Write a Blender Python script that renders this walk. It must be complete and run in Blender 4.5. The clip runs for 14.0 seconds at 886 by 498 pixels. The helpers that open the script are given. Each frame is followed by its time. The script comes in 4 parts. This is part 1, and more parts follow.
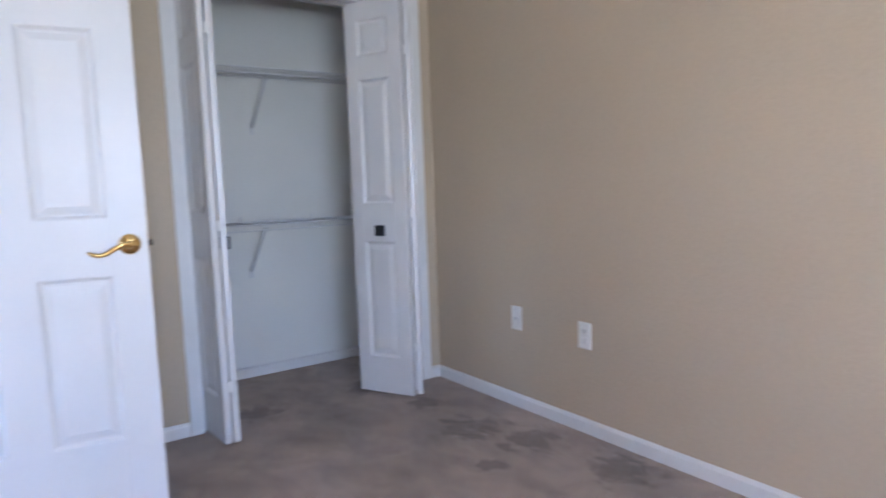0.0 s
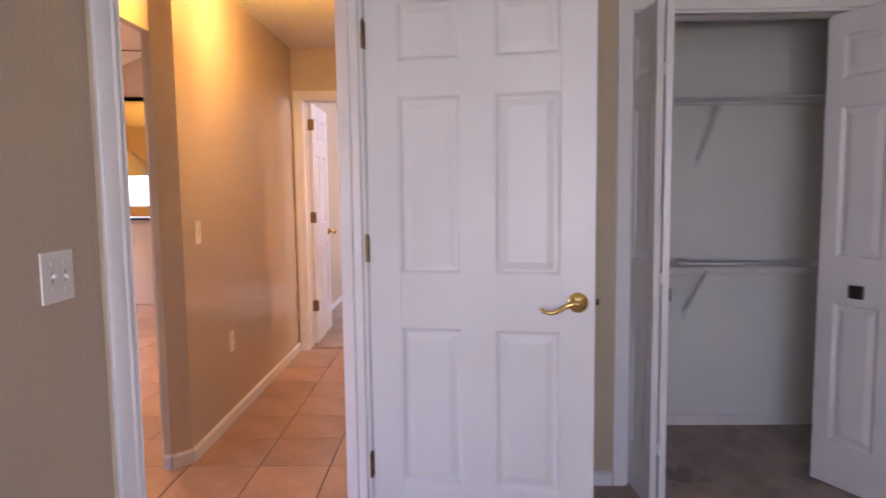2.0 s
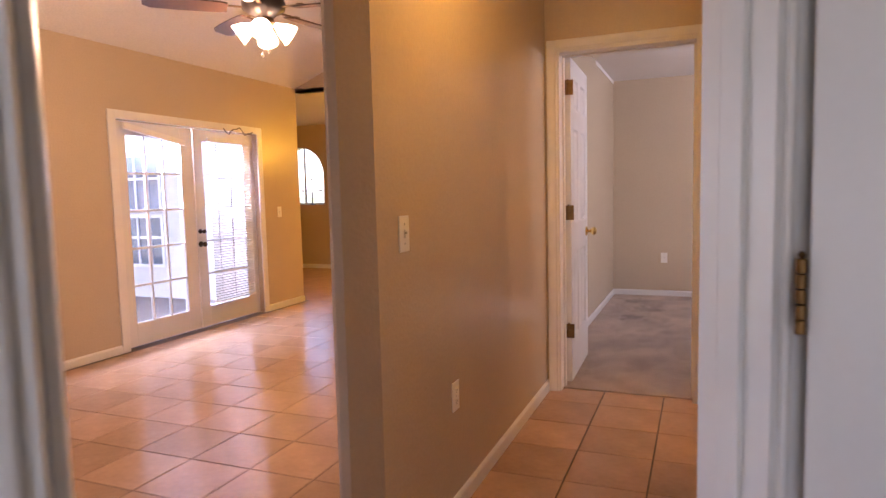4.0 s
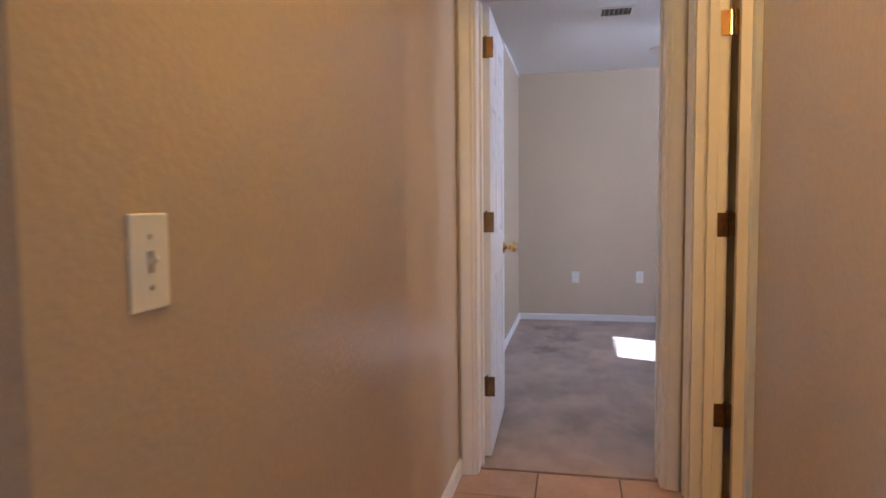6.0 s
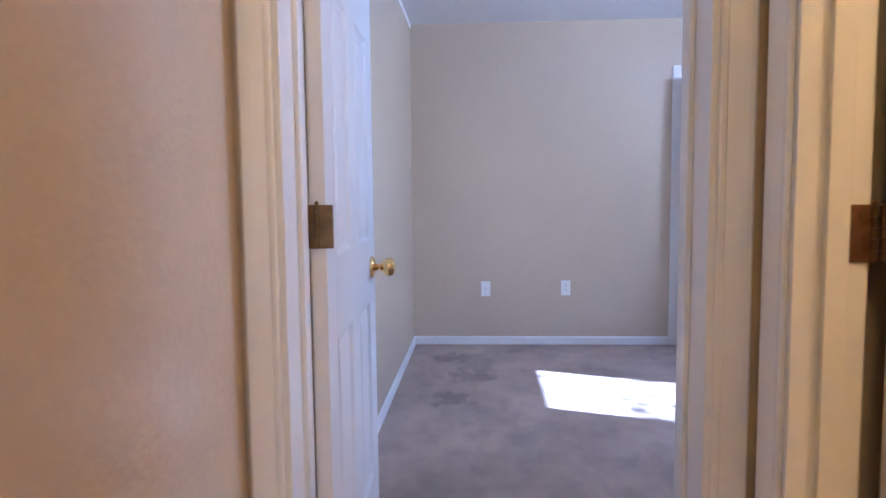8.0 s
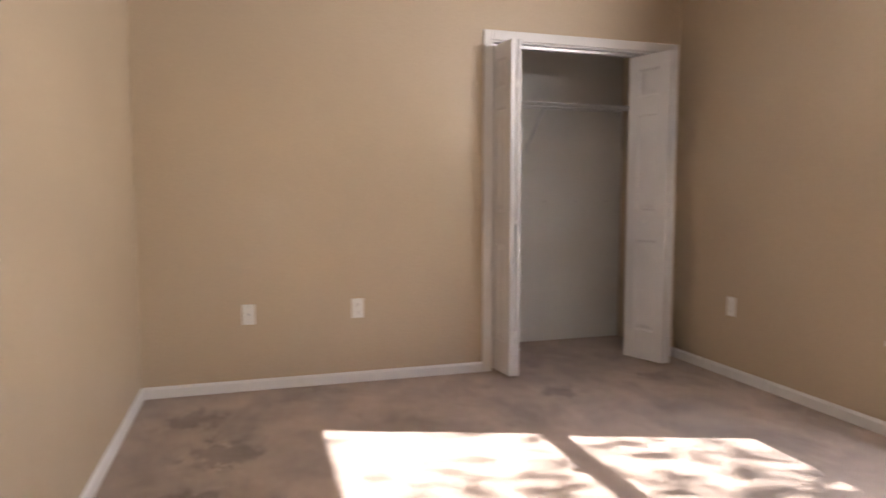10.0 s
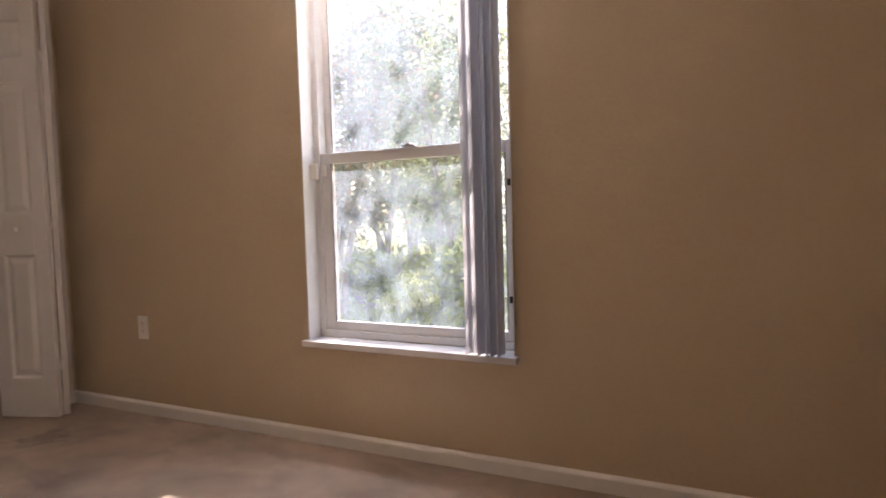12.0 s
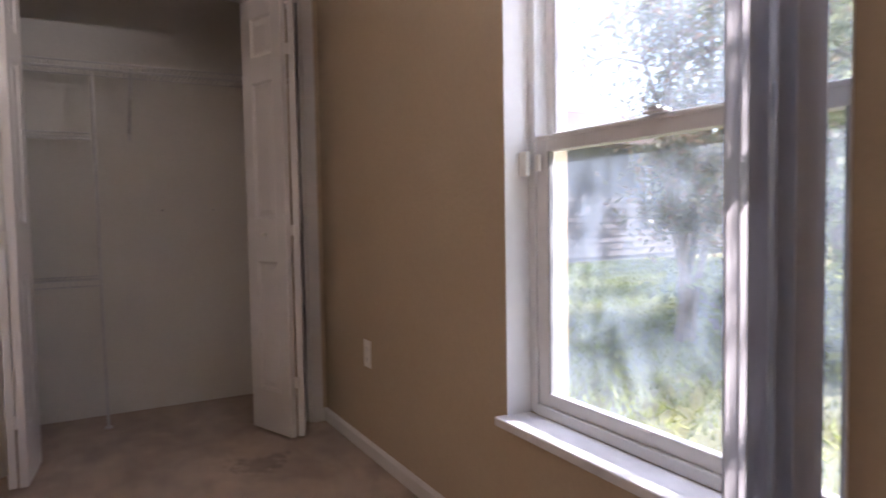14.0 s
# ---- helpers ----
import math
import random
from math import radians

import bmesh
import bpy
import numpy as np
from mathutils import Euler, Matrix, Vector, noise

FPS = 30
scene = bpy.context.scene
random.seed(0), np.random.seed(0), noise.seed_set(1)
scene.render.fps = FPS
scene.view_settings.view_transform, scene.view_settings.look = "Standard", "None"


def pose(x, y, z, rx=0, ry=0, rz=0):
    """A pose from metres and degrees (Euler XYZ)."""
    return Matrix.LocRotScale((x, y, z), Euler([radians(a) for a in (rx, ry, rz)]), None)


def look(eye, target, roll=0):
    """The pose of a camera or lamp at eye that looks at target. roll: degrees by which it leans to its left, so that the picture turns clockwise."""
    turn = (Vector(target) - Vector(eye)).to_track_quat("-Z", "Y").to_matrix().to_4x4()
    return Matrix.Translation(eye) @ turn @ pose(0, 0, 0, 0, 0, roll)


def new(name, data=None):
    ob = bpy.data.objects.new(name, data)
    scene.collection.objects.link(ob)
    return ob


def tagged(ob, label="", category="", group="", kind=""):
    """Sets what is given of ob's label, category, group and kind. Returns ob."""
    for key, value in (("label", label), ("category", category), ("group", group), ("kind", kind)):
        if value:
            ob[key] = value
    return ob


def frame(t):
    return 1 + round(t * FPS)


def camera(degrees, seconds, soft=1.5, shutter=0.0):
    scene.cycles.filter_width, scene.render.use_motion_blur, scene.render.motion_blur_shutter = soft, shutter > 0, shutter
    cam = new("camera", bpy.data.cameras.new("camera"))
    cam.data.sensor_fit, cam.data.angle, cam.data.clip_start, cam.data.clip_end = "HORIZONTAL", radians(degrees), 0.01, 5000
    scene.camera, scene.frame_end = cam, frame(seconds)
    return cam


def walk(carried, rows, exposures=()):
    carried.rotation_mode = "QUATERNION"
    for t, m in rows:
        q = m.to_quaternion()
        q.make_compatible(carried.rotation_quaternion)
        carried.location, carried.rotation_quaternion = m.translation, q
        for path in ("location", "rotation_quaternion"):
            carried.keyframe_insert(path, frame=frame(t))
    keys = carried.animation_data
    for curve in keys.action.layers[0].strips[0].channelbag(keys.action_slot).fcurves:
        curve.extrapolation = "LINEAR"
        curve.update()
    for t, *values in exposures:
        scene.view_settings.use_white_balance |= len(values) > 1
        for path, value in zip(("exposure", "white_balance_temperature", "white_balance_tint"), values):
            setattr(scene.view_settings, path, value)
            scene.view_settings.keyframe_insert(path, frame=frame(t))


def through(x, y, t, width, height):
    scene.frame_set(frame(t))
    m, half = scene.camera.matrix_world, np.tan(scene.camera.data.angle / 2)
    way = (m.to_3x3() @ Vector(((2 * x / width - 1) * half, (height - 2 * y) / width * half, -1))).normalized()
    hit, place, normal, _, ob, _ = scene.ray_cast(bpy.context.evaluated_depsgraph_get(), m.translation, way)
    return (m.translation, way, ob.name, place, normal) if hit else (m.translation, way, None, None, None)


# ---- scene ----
cam = camera(69.4, 14.0, 1.5, 0.35)
PATH = [
    (0, (0.084, 0.351, 1.089), (1.223, 1.983, 0.886), -2.0),
    (0.5, (0.095, 0.358, 1.097), (0.779, 2.227, 0.904), -1.9),
    (1, (0.131, 0.317, 1.199), (0.408, 2.294, 1.065), -1.8),
    (1.5, (0.112, 0.366, 1.306), (0.26, 2.352, 1.128), -0.8),
    (2, (0.033, 0.579, 1.297), (0.003, 2.571, 1.115), -0.7),
    (2.5, (-0.011, 0.887, 1.277), (-0.309, 2.853, 1.065), -1.0),
    (3, (-0.024, 1.237, 1.264), (-0.699, 3.11, 1.068), -1.7),
    (3.2, (-0.088, 1.388, 1.257), (-0.84, 3.232, 1.076), -1.5),
    (5.3, (-0.606, 2.636, 1.173), (-1.262, 4.519, 1.008), 0.1),
    (5.5, (-0.629, 2.742, 1.164), (-1.172, 4.66, 1.004), -0.0),
    (6, (-0.742, 3.074, 1.168), (-1.15, 5.027, 1.028), -0.6),
    (6.5, (-0.785, 3.459, 1.172), (-1.006, 5.442, 1.036), -0.8),
    (7, (-0.806, 3.845, 1.151), (-1.046, 5.825, 1.0), -1.0),
    (7.2, (-0.811, 4.004, 1.156), (-1.025, 5.985, 0.992), -0.9),
    (9.3, (-0.784, 5.539, 1.104), (-0.69, 7.531, 0.95), -0.7),
    (9.5, (-0.796, 5.676, 1.1), (-0.629, 7.663, 0.946), -0.6),
    (10, (-0.73, 5.81, 1.083), (-0.154, 7.719, 0.924), 0.0),
    (10.5, (-0.641, 5.978, 1.008), (0.411, 7.671, 0.853), -0.1),
    (11, (-0.514, 6.049, 0.934), (0.915, 7.441, 0.799), 0.2),
    (11.5, (-0.327, 6.177, 0.968), (1.379, 7.213, 0.837), -0.6),
    (12, (-0.09, 6.237, 0.973), (1.694, 7.131, 0.847), -1.6),
    (12.5, (0.169, 6.216, 0.946), (1.988, 7.04, 0.843), -1.8),
    (13, (0.454, 6.274, 0.954), (2.209, 7.228, 0.855), -2.2),
    (13.5, (0.754, 6.371, 0.981), (2.149, 7.801, 0.898), -1.8),
    (14, (1.015, 6.479, 1.006), (1.987, 8.224, 0.9), -1.0),
]
EXPOSURES = [(0.0, 3.58, 5050, 25), (0.5, 3.35, 5450, 30), (1.5, 3.0, 5900, 38), (2.5, 2.75, 5700, 43), (3.0, 2.6, 6700, 46),
             (5.5, 2.1, 4700, 17), (6.0, 2.3, 4750, 20), (6.5, 2.5, 4150, 18), (7.0, 2.65, 4000, 20),
             (9.5, 2.4, 5500, 19), (10.2, 2.28, 6700, 20), (11.0, 1.75, 7300, 25), (12.5, 1.85, 7300, 26), (13.3, 1.8, 6700, 25), (14.0, 1.6, 6500, 26)]
walk(cam, [(t, look(eye, target, roll)) for t, eye, target, roll in PATH], EXPOSURES)
SUN_POWER, WIN2_POWER, SKY2_POWER, WIN1_POWER, LAWN1_POWER, GREAT_POWER = 5.0, 13.5, 14.0, 1.9, 7.0, 2.4
HALL_POWER, FAN_POWER, NOOK_POWER, BATH_POWER, FRENCH_POWER = 3.4, 16.0, 21.0, 6.5, 60.0

# ---- light ----
SUN_WAY = Vector((1.0, -0.34, 0.76)).normalized()
wd = bpy.data.worlds.new("world")
scene.world = wd
wd.use_nodes = True
sky = wd.node_tree.nodes.new("ShaderNodeTexSky")
sky.sky_type, sky.sun_disc = "NISHITA", False
sky.sun_elevation, sky.sun_rotation = math.asin(SUN_WAY.z), math.atan2(SUN_WAY.x, SUN_WAY.y)
wd.node_tree.links.new(sky.outputs[0], wd.node_tree.nodes["Background"].inputs[0])
wd.node_tree.nodes["Background"].inputs[1].default_value = 0.15


def lamp(name, kind, m, energy, colour, size=0.0, size_y=0.0):
    d = bpy.data.lights.new(name, kind)
    d.energy, d.color = energy, colour
    if kind == "AREA":
        d.shape, d.size, d.size_y = "RECTANGLE", size, size_y
    elif kind == "POINT":
        d.shadow_soft_size = size
    ob = new(name, d)
    ob.matrix_world = m
    return ob


sun = lamp("sun", "SUN", look((0, 0, 0), -SUN_WAY), SUN_POWER, (1.0, 0.965, 0.91))
sun.data.angle = radians(0.53)
# area lamps added to stand in for the sky's light at the openings
# hidden strip under the window head, added to brighten the ceiling
lamp("daylight_fill", "AREA", look((2.012, 7.475, 2.03), (0.3, 7.72, 2.93)), WIN2_POWER, (1.0, 0.95, 0.90), 0.84, 0.06).data.spread = radians(150)
# unseen lamp outside, above the window, added for the upper sky
lamp("daylight_fill", "AREA", look((2.75, 7.475, 2.95), (0.2, 7.9, 0.1)), SKY2_POWER, (0.70, 0.83, 1.0), 0.9, 0.7)
# lamps added behind: sky's cool light inwards and down, lawn's warm light up
lamp("daylight_fill", "AREA", look((-0.08, -1.655, 1.5), (0.5, 1, -0.5)), WIN1_POWER, (0.50, 0.70, 1.0), 1.3, 1.0)
lamp("daylight_fill", "AREA", look((-0.08, -1.655, 0.95), (0.3, -0.3, 3.2)), LAWN1_POWER, (0.98, 1.0, 0.82), 1.3, 0.6)
# unseen fill lamp in an added window, brightens the great room
lamp("daylight_fill", "AREA", look((-4.76, 1.5, 1.25), (-2, 2.2, 0.9)), GREAT_POWER, (0.86, 0.92, 1.0), 1.9, 1.4)
# hidden strip outside the French door head, added to light the floor
lamp("daylight_fill", "AREA", look((-4.80, 6.58, 1.83), (-4.1, 6.58, 0.6)), FRENCH_POWER, (0.70, 0.80, 1.0), 1.6, 0.04)
WARM, FAN_WARM = (1.0, 0.51, 0.02), (1.0, 0.66, 0.34)
lamp("hall_lamp_light", "POINT", pose(-0.86, 3.98, 2.26), HALL_POWER, WARM, 0.12)
# unseen warm fill added in the bathroom to light its door and jambs
lamp("bath_fill_light", "POINT", pose(0.7, 4.75, 2.1), BATH_POWER, (1.0, 0.53, 0.13), 0.08)
# unseen warm fill behind the hall wall, added to brighten the nook
lamp("nook_fill_light", "POINT", pose(-3.0, 9.7, 1.9), NOOK_POWER, WARM, 0.08)
for k in range(3):
    a = radians(30 + 120 * k)
    lamp("fan_bulb_light", "POINT", pose(-2.72 + 0.13 * math.cos(a), 5.07 + 0.13 * math.sin(a), 2.10), FAN_POWER / 3, FAN_WARM, 0.05)


# ---- materials ----
def mat(name, colour, rough=0.5, metal=0.0, spread=0.08, stain=0.12, grain=60.0, blot=1.6, bump=0.15, depth=0.002,
        random=0.0, spec=0.5, sheen=0.0):
    """A surface with fine grain, broad blotches and a small relief, in metres."""
    m = bpy.data.materials.new(name)
    m.use_nodes = True
    nt = m.node_tree
    b = nt.nodes["Principled BSDF"]
    b.inputs["Roughness"].default_value, b.inputs["Metallic"].default_value = rough, metal
    b.inputs["Specular IOR Level"].default_value = spec
    b.inputs["Sheen Weight"].default_value = sheen
    co = nt.nodes.new("ShaderNodeTexCoord")
    fine, broad = nt.nodes.new("ShaderNodeTexNoise"), nt.nodes.new("ShaderNodeTexNoise")
    for n, s, d in ((fine, grain, 4), (broad, blot, 5)):
        n.inputs["Scale"].default_value, n.inputs["Detail"].default_value = s, d
        nt.links.new(co.outputs["Object"], n.inputs["Vector"])
    value = None
    for n, amount in ((fine, spread), (broad, stain)):
        r = nt.nodes.new("ShaderNodeMapRange")
        r.inputs["From Min"].default_value, r.inputs["From Max"].default_value = 0.3, 0.7
        r.inputs["To Min"].default_value, r.inputs["To Max"].default_value = 1 - amount, 1 + amount * 0.5
        nt.links.new(n.outputs[0], r.inputs["Value"])
        if value is None:
            value = r.outputs[0]
        else:
            k = nt.nodes.new("ShaderNodeMath")
            k.operation = "MULTIPLY"
            nt.links.new(value, k.inputs[0])
            nt.links.new(r.outputs[0], k.inputs[1])
            value = k.outputs[0]
    if random:
        info, r, k = nt.nodes.new("ShaderNodeObjectInfo"), nt.nodes.new("ShaderNodeMapRange"), nt.nodes.new("ShaderNodeMath")
        r.inputs["To Min"].default_value, r.inputs["To Max"].default_value = 1 - random, 1 + random * 0.6
        k.operation = "MULTIPLY"
        nt.links.new(info.outputs["Random"], r.inputs["Value"])
        nt.links.new(value, k.inputs[0])
        nt.links.new(r.outputs[0], k.inputs[1])
        value = k.outputs[0]
    mul = nt.nodes.new("ShaderNodeVectorMath")
    mul.operation = "MULTIPLY"
    mul.inputs[0].default_value = colour
    nt.links.new(value, mul.inputs[1])
    nt.links.new(mul.outputs[0], b.inputs["Base Color"])
    if bump:
        bp = nt.nodes.new("ShaderNodeBump")
        bp.inputs["Strength"].default_value, bp.inputs["Distance"].default_value = bump, depth
        nt.links.new(fine.outputs[0], bp.inputs["Height"])
        nt.links.new(bp.outputs[0], b.inputs["Normal"])
    return m


def carpet_material():
    """Cut-pile carpet: fibre relief, brushed lanes, and darker trodden stains."""
    m = mat("carpet", (0.51, 0.388, 0.30), 0.95, spread=0.28, stain=0.22, grain=330.0, blot=2.3, bump=0.9, depth=0.006, spec=0.1, sheen=0.3)
    nt = m.node_tree
    b = nt.nodes["Principled BSDF"]
    old = b.inputs["Base Color"].links[0].from_socket
    co = nt.nodes.new("ShaderNodeTexCoord")
    mp = nt.nodes.new("ShaderNodeMapping")
    mp.inputs["Scale"].default_value = (1.15, 0.75, 1.0)
    mp.inputs["Rotation"].default_value = (0, 0, 0.2)
    nt.links.new(co.outputs["Object"], mp.inputs["Vector"])
    out = old
    for scale, low, high, dark, dist in ((1.3, 0.50, 0.68, 0.70, 0.6), (3.8, 0.45, 0.70, 0.72, 0.4), (9.5, 0.42, 0.68, 0.84, 0.3)):
        n, r, k = nt.nodes.new("ShaderNodeTexNoise"), nt.nodes.new("ShaderNodeMapRange"), nt.nodes.new("ShaderNodeVectorMath")
        n.inputs["Scale"].default_value, n.inputs["Detail"].default_value, n.inputs["Distortion"].default_value = scale, 6, dist
        n.inputs["Roughness"].default_value = 0.62
        r.inputs["From Min"].default_value, r.inputs["From Max"].default_value = low, high
        r.inputs["To Min"].default_value, r.inputs["To Max"].default_value = 1, dark
        k.operation = "MULTIPLY"
        nt.links.new(mp.outputs[0], n.inputs["Vector"])
        nt.links.new(n.outputs[0], r.inputs["Value"])
        nt.links.new(out, k.inputs[0])
        nt.links.new(r.outputs[0], k.inputs[1])
        out = k.outputs[0]
    # trodden stains with ragged rims: centre and reach
    geo = nt.nodes.new("ShaderNodeNewGeometry")
    most = None
    for x, y, r in ((1.74, 2.56, 0.26), (1.84, 2.28, 0.24), (1.76, 2.96, 0.16), (1.93, 1.86, 0.24), (1.56, 2.20, 0.12), (1.05, 3.36, 0.20), (1.66, 3.36, 0.22),
                    (-1.0, 9.08, 0.25), (-0.86, 8.6, 0.28), (-0.98, 8.15, 0.26), (0.9, 8.97, 0.2), (1.6, 9.1, 0.2)):
        dn, rn = nt.nodes.new("ShaderNodeVectorMath"), nt.nodes.new("ShaderNodeMapRange")
        dn.operation = "DISTANCE"
        dn.inputs[1].default_value = (x, y, 0.006)
        rn.inputs["From Max"].default_value, rn.inputs["To Min"].default_value, rn.inputs["To Max"].default_value = r, 1.0, 0.0
        nt.links.new(geo.outputs["Position"], dn.inputs[0])
        nt.links.new(dn.outputs["Value"], rn.inputs["Value"])
        if most is None:
            most = rn.outputs[0]
        else:
            k = nt.nodes.new("ShaderNodeMath")
            k.operation = "MAXIMUM"
            nt.links.new(most, k.inputs[0])
            nt.links.new(rn.outputs[0], k.inputs[1])
            most = k.outputs[0]
    n, add, edge, k = (nt.nodes.new("ShaderNode" + q) for q in ("TexNoise", "Math", "MapRange", "VectorMath"))
    n.inputs["Scale"].default_value, n.inputs["Detail"].default_value, n.inputs["Roughness"].default_value = 13.0, 6, 0.68
    add.operation, add.inputs[2].default_value = "MULTIPLY_ADD", -1.15
    add.inputs[1].default_value = 2.3
    nt.links.new(n.outputs[0], add.inputs[0])
    nt.links.new(mp.outputs[0], n.inputs["Vector"])
    plus = nt.nodes.new("ShaderNodeMath")
    nt.links.new(add.outputs[0], plus.inputs[0])
    nt.links.new(most, plus.inputs[1])
    edge.inputs["From Min"].default_value, edge.inputs["From Max"].default_value = 0.42, 0.66
    edge.inputs["To Min"].default_value, edge.inputs["To Max"].default_value = 1.0, 0.60
    nt.links.new(plus.outputs[0], edge.inputs["Value"])
    k.operation = "MULTIPLY"
    nt.links.new(out, k.inputs[0])
    nt.links.new(edge.outputs[0], k.inputs[1])
    nt.links.new(k.outputs[0], b.inputs["Base Color"])
    return m


def glass_material(name, haze, scale):
    """Clear pane with streaky dust that scatters the sun, tinted for outdoor haze."""
    m = bpy.data.materials.new(name)
    m.use_nodes = True
    nt = m.node_tree
    nt.nodes.remove(nt.nodes["Principled BSDF"])
    out = nt.nodes["Material Output"]
    clear, gloss, dust, wipe = (nt.nodes.new("ShaderNodeBsdf" + k) for k in ("Transparent", "Glossy", "Translucent", "Diffuse"))
    gloss.inputs["Roughness"].default_value = 0.02
    # blue paints the bright outdoor haze into the dust
    dust.inputs["Color"].default_value = (0.60, 0.78, 1.0, 1)
    wipe.inputs["Color"].default_value = (0.7, 0.75, 0.8, 1)
    a, bb, c = (nt.nodes.new("ShaderNodeMixShader") for _ in range(3))
    facing, low = nt.nodes.new("ShaderNodeLayerWeight"), nt.nodes.new("ShaderNodeMath")
    facing.inputs["Blend"].default_value = 0.15
    low.operation, low.inputs[1].default_value = "MULTIPLY", 0.35
    nt.links.new(facing.outputs["Facing"], low.inputs[0])
    nt.links.new(low.outputs[0], a.inputs[0])
    nt.links.new(clear.outputs[0], a.inputs[1])
    nt.links.new(gloss.outputs[0], a.inputs[2])
    bb.inputs[0].default_value = 0.15
    nt.links.new(dust.outputs[0], bb.inputs[1])
    nt.links.new(wipe.outputs[0], bb.inputs[2])
    co, mp, n, r = (nt.nodes.new("ShaderNode" + k) for k in ("TexCoord", "Mapping", "TexNoise", "MapRange"))
    mp.inputs["Scale"].default_value, mp.inputs["Rotation"].default_value = (1, 1.5, 0.8), (0.5, 0, 0)
    n.inputs["Scale"].default_value, n.inputs["Detail"].default_value, n.inputs["Distortion"].default_value = scale, 3, 0.6
    r.inputs["From Min"].default_value, r.inputs["From Max"].default_value = 0.40, 0.72
    r.inputs["To Min"].default_value, r.inputs["To Max"].default_value = haze * 0.65, haze
    nt.links.new(co.outputs["Object"], mp.inputs["Vector"])
    nt.links.new(mp.outputs[0], n.inputs["Vector"])
    nt.links.new(n.outputs[0], r.inputs["Value"])
    nt.links.new(r.outputs[0], c.inputs[0])
    nt.links.new(a.outputs[0], c.inputs[1])
    nt.links.new(bb.outputs[0], c.inputs[2])
    nt.links.new(c.outputs[0], out.inputs["Surface"])
    return m


def glow(name, colour, power):
    m = mat(name, colour, 0.4)
    b = m.node_tree.nodes["Principled BSDF"]
    b.inputs["Emission Color"].default_value, b.inputs["Emission Strength"].default_value = (*colour, 1), power
    return m


WALL = mat("beige_wall_paint", (0.54, 0.441, 0.315), 0.27, spread=0.03, stain=0.05, grain=75, blot=1.1, bump=0.5, depth=0.003, spec=0.4)
CLOSET = mat("white_closet_paint", (0.74, 0.74, 0.70), 0.6, spread=0.03, stain=0.06, grain=90, bump=0.2)
CEIL = mat("white_ceiling_paint", (0.78, 0.77, 0.76), 0.9, spread=0.06, stain=0.03, grain=70, bump=0.5, depth=0.004)
TRIM = mat("white_gloss_trim", (0.76, 0.75, 0.73), 0.35, spread=0.02, stain=0.05, grain=30, blot=3, bump=0.05)
DOOR = mat("white_door_paint", (0.72, 0.71, 0.70), 0.38, spread=0.012, stain=0.06, grain=70, blot=2.2, bump=0.04)
PLATE = mat("white_plastic", (0.80, 0.79, 0.75), 0.3, spread=0.01, stain=0.02, bump=0)
BRASS = mat("polished_brass", (0.80, 0.55, 0.20), 0.16, 1.0, spread=0.05, stain=0.15, grain=40, blot=8, bump=0)
OLD_BRASS = mat("tarnished_brass", (0.20, 0.115, 0.045), 0.36, 1.0, spread=0.1, stain=0.4, grain=80, blot=25, bump=0.1)
DARK = mat("dark_bronze", (0.04, 0.03, 0.025), 0.4, 0.6, stain=0.3, blot=20, bump=0.1)
BLACK = mat("black_plastic", (0.015, 0.015, 0.017), 0.4, bump=0)
STEEL = mat("dull_steel", (0.55, 0.55, 0.55), 0.35, 1.0, bump=0)
RUBBER = mat("grey_rubber_gasket", (0.28, 0.29, 0.30), 0.7, bump=0)
WIRE = mat("white_coated_wire", (0.66, 0.67, 0.67), 0.4, bump=0)
TILE = mat("terracotta_ceramic_tile", (0.50, 0.315, 0.20), 0.22, spread=0.06, stain=0.16, grain=38, blot=5, bump=0.12, random=0.14)
GROUT = mat("grey_brown_grout", (0.13, 0.095, 0.075), 0.95, spread=0.2, stain=0.3, grain=150, blot=3, bump=0.5)
CARPET = carpet_material()
ALU = mat("white_aluminium_frame", (0.72, 0.73, 0.73), 0.35, spread=0.02, stain=0.08, bump=0.02)
SILL = mat("white_marble_sill", (0.72, 0.72, 0.73), 0.2, spread=0.06, stain=0.16, grain=14, blot=6, bump=0.02)
GLASS = glass_material("dusty_hazed_glass", 0.095, 7.0)
CLEAN = glass_material("clear_glass", 0.05, 2.0)
def translucent(name, colour, through=0.55):
    """Thin plastic that lets daylight glow through."""
    m = bpy.data.materials.new(name)
    m.use_nodes = True
    nt = m.node_tree
    tr, mix = nt.nodes.new("ShaderNodeBsdfTranslucent"), nt.nodes.new("ShaderNodeMixShader")
    p = nt.nodes["Principled BSDF"]
    p.inputs["Base Color"].default_value = tr.inputs["Color"].default_value = (*colour, 1)
    p.inputs["Roughness"].default_value, mix.inputs[0].default_value = 0.4, through
    nt.links.new(p.outputs[0], mix.inputs[1])
    nt.links.new(tr.outputs[0], mix.inputs[2])
    nt.links.new(mix.outputs[0], nt.nodes["Material Output"].inputs["Surface"])
    return m


LEAF = translucent("green_leaf", (0.29, 0.35, 0.19), 0.68)
DULL_LEAF = translucent("olive_leaf", (0.32, 0.32, 0.22), 0.68)
RED_LEAF = translucent("russet_leaf", (0.46, 0.33, 0.25), 0.68)
BLIND = translucent("grey_vinyl_slat", (0.66, 0.66, 0.70), 0.28)
THIN = translucent("thin_white_vinyl", (0.8, 0.8, 0.78))
WOOD = mat("dark_walnut_blade", (0.06, 0.028, 0.015), 0.35, spread=0.2, stain=0.3, grain=40, blot=6, bump=0.1)
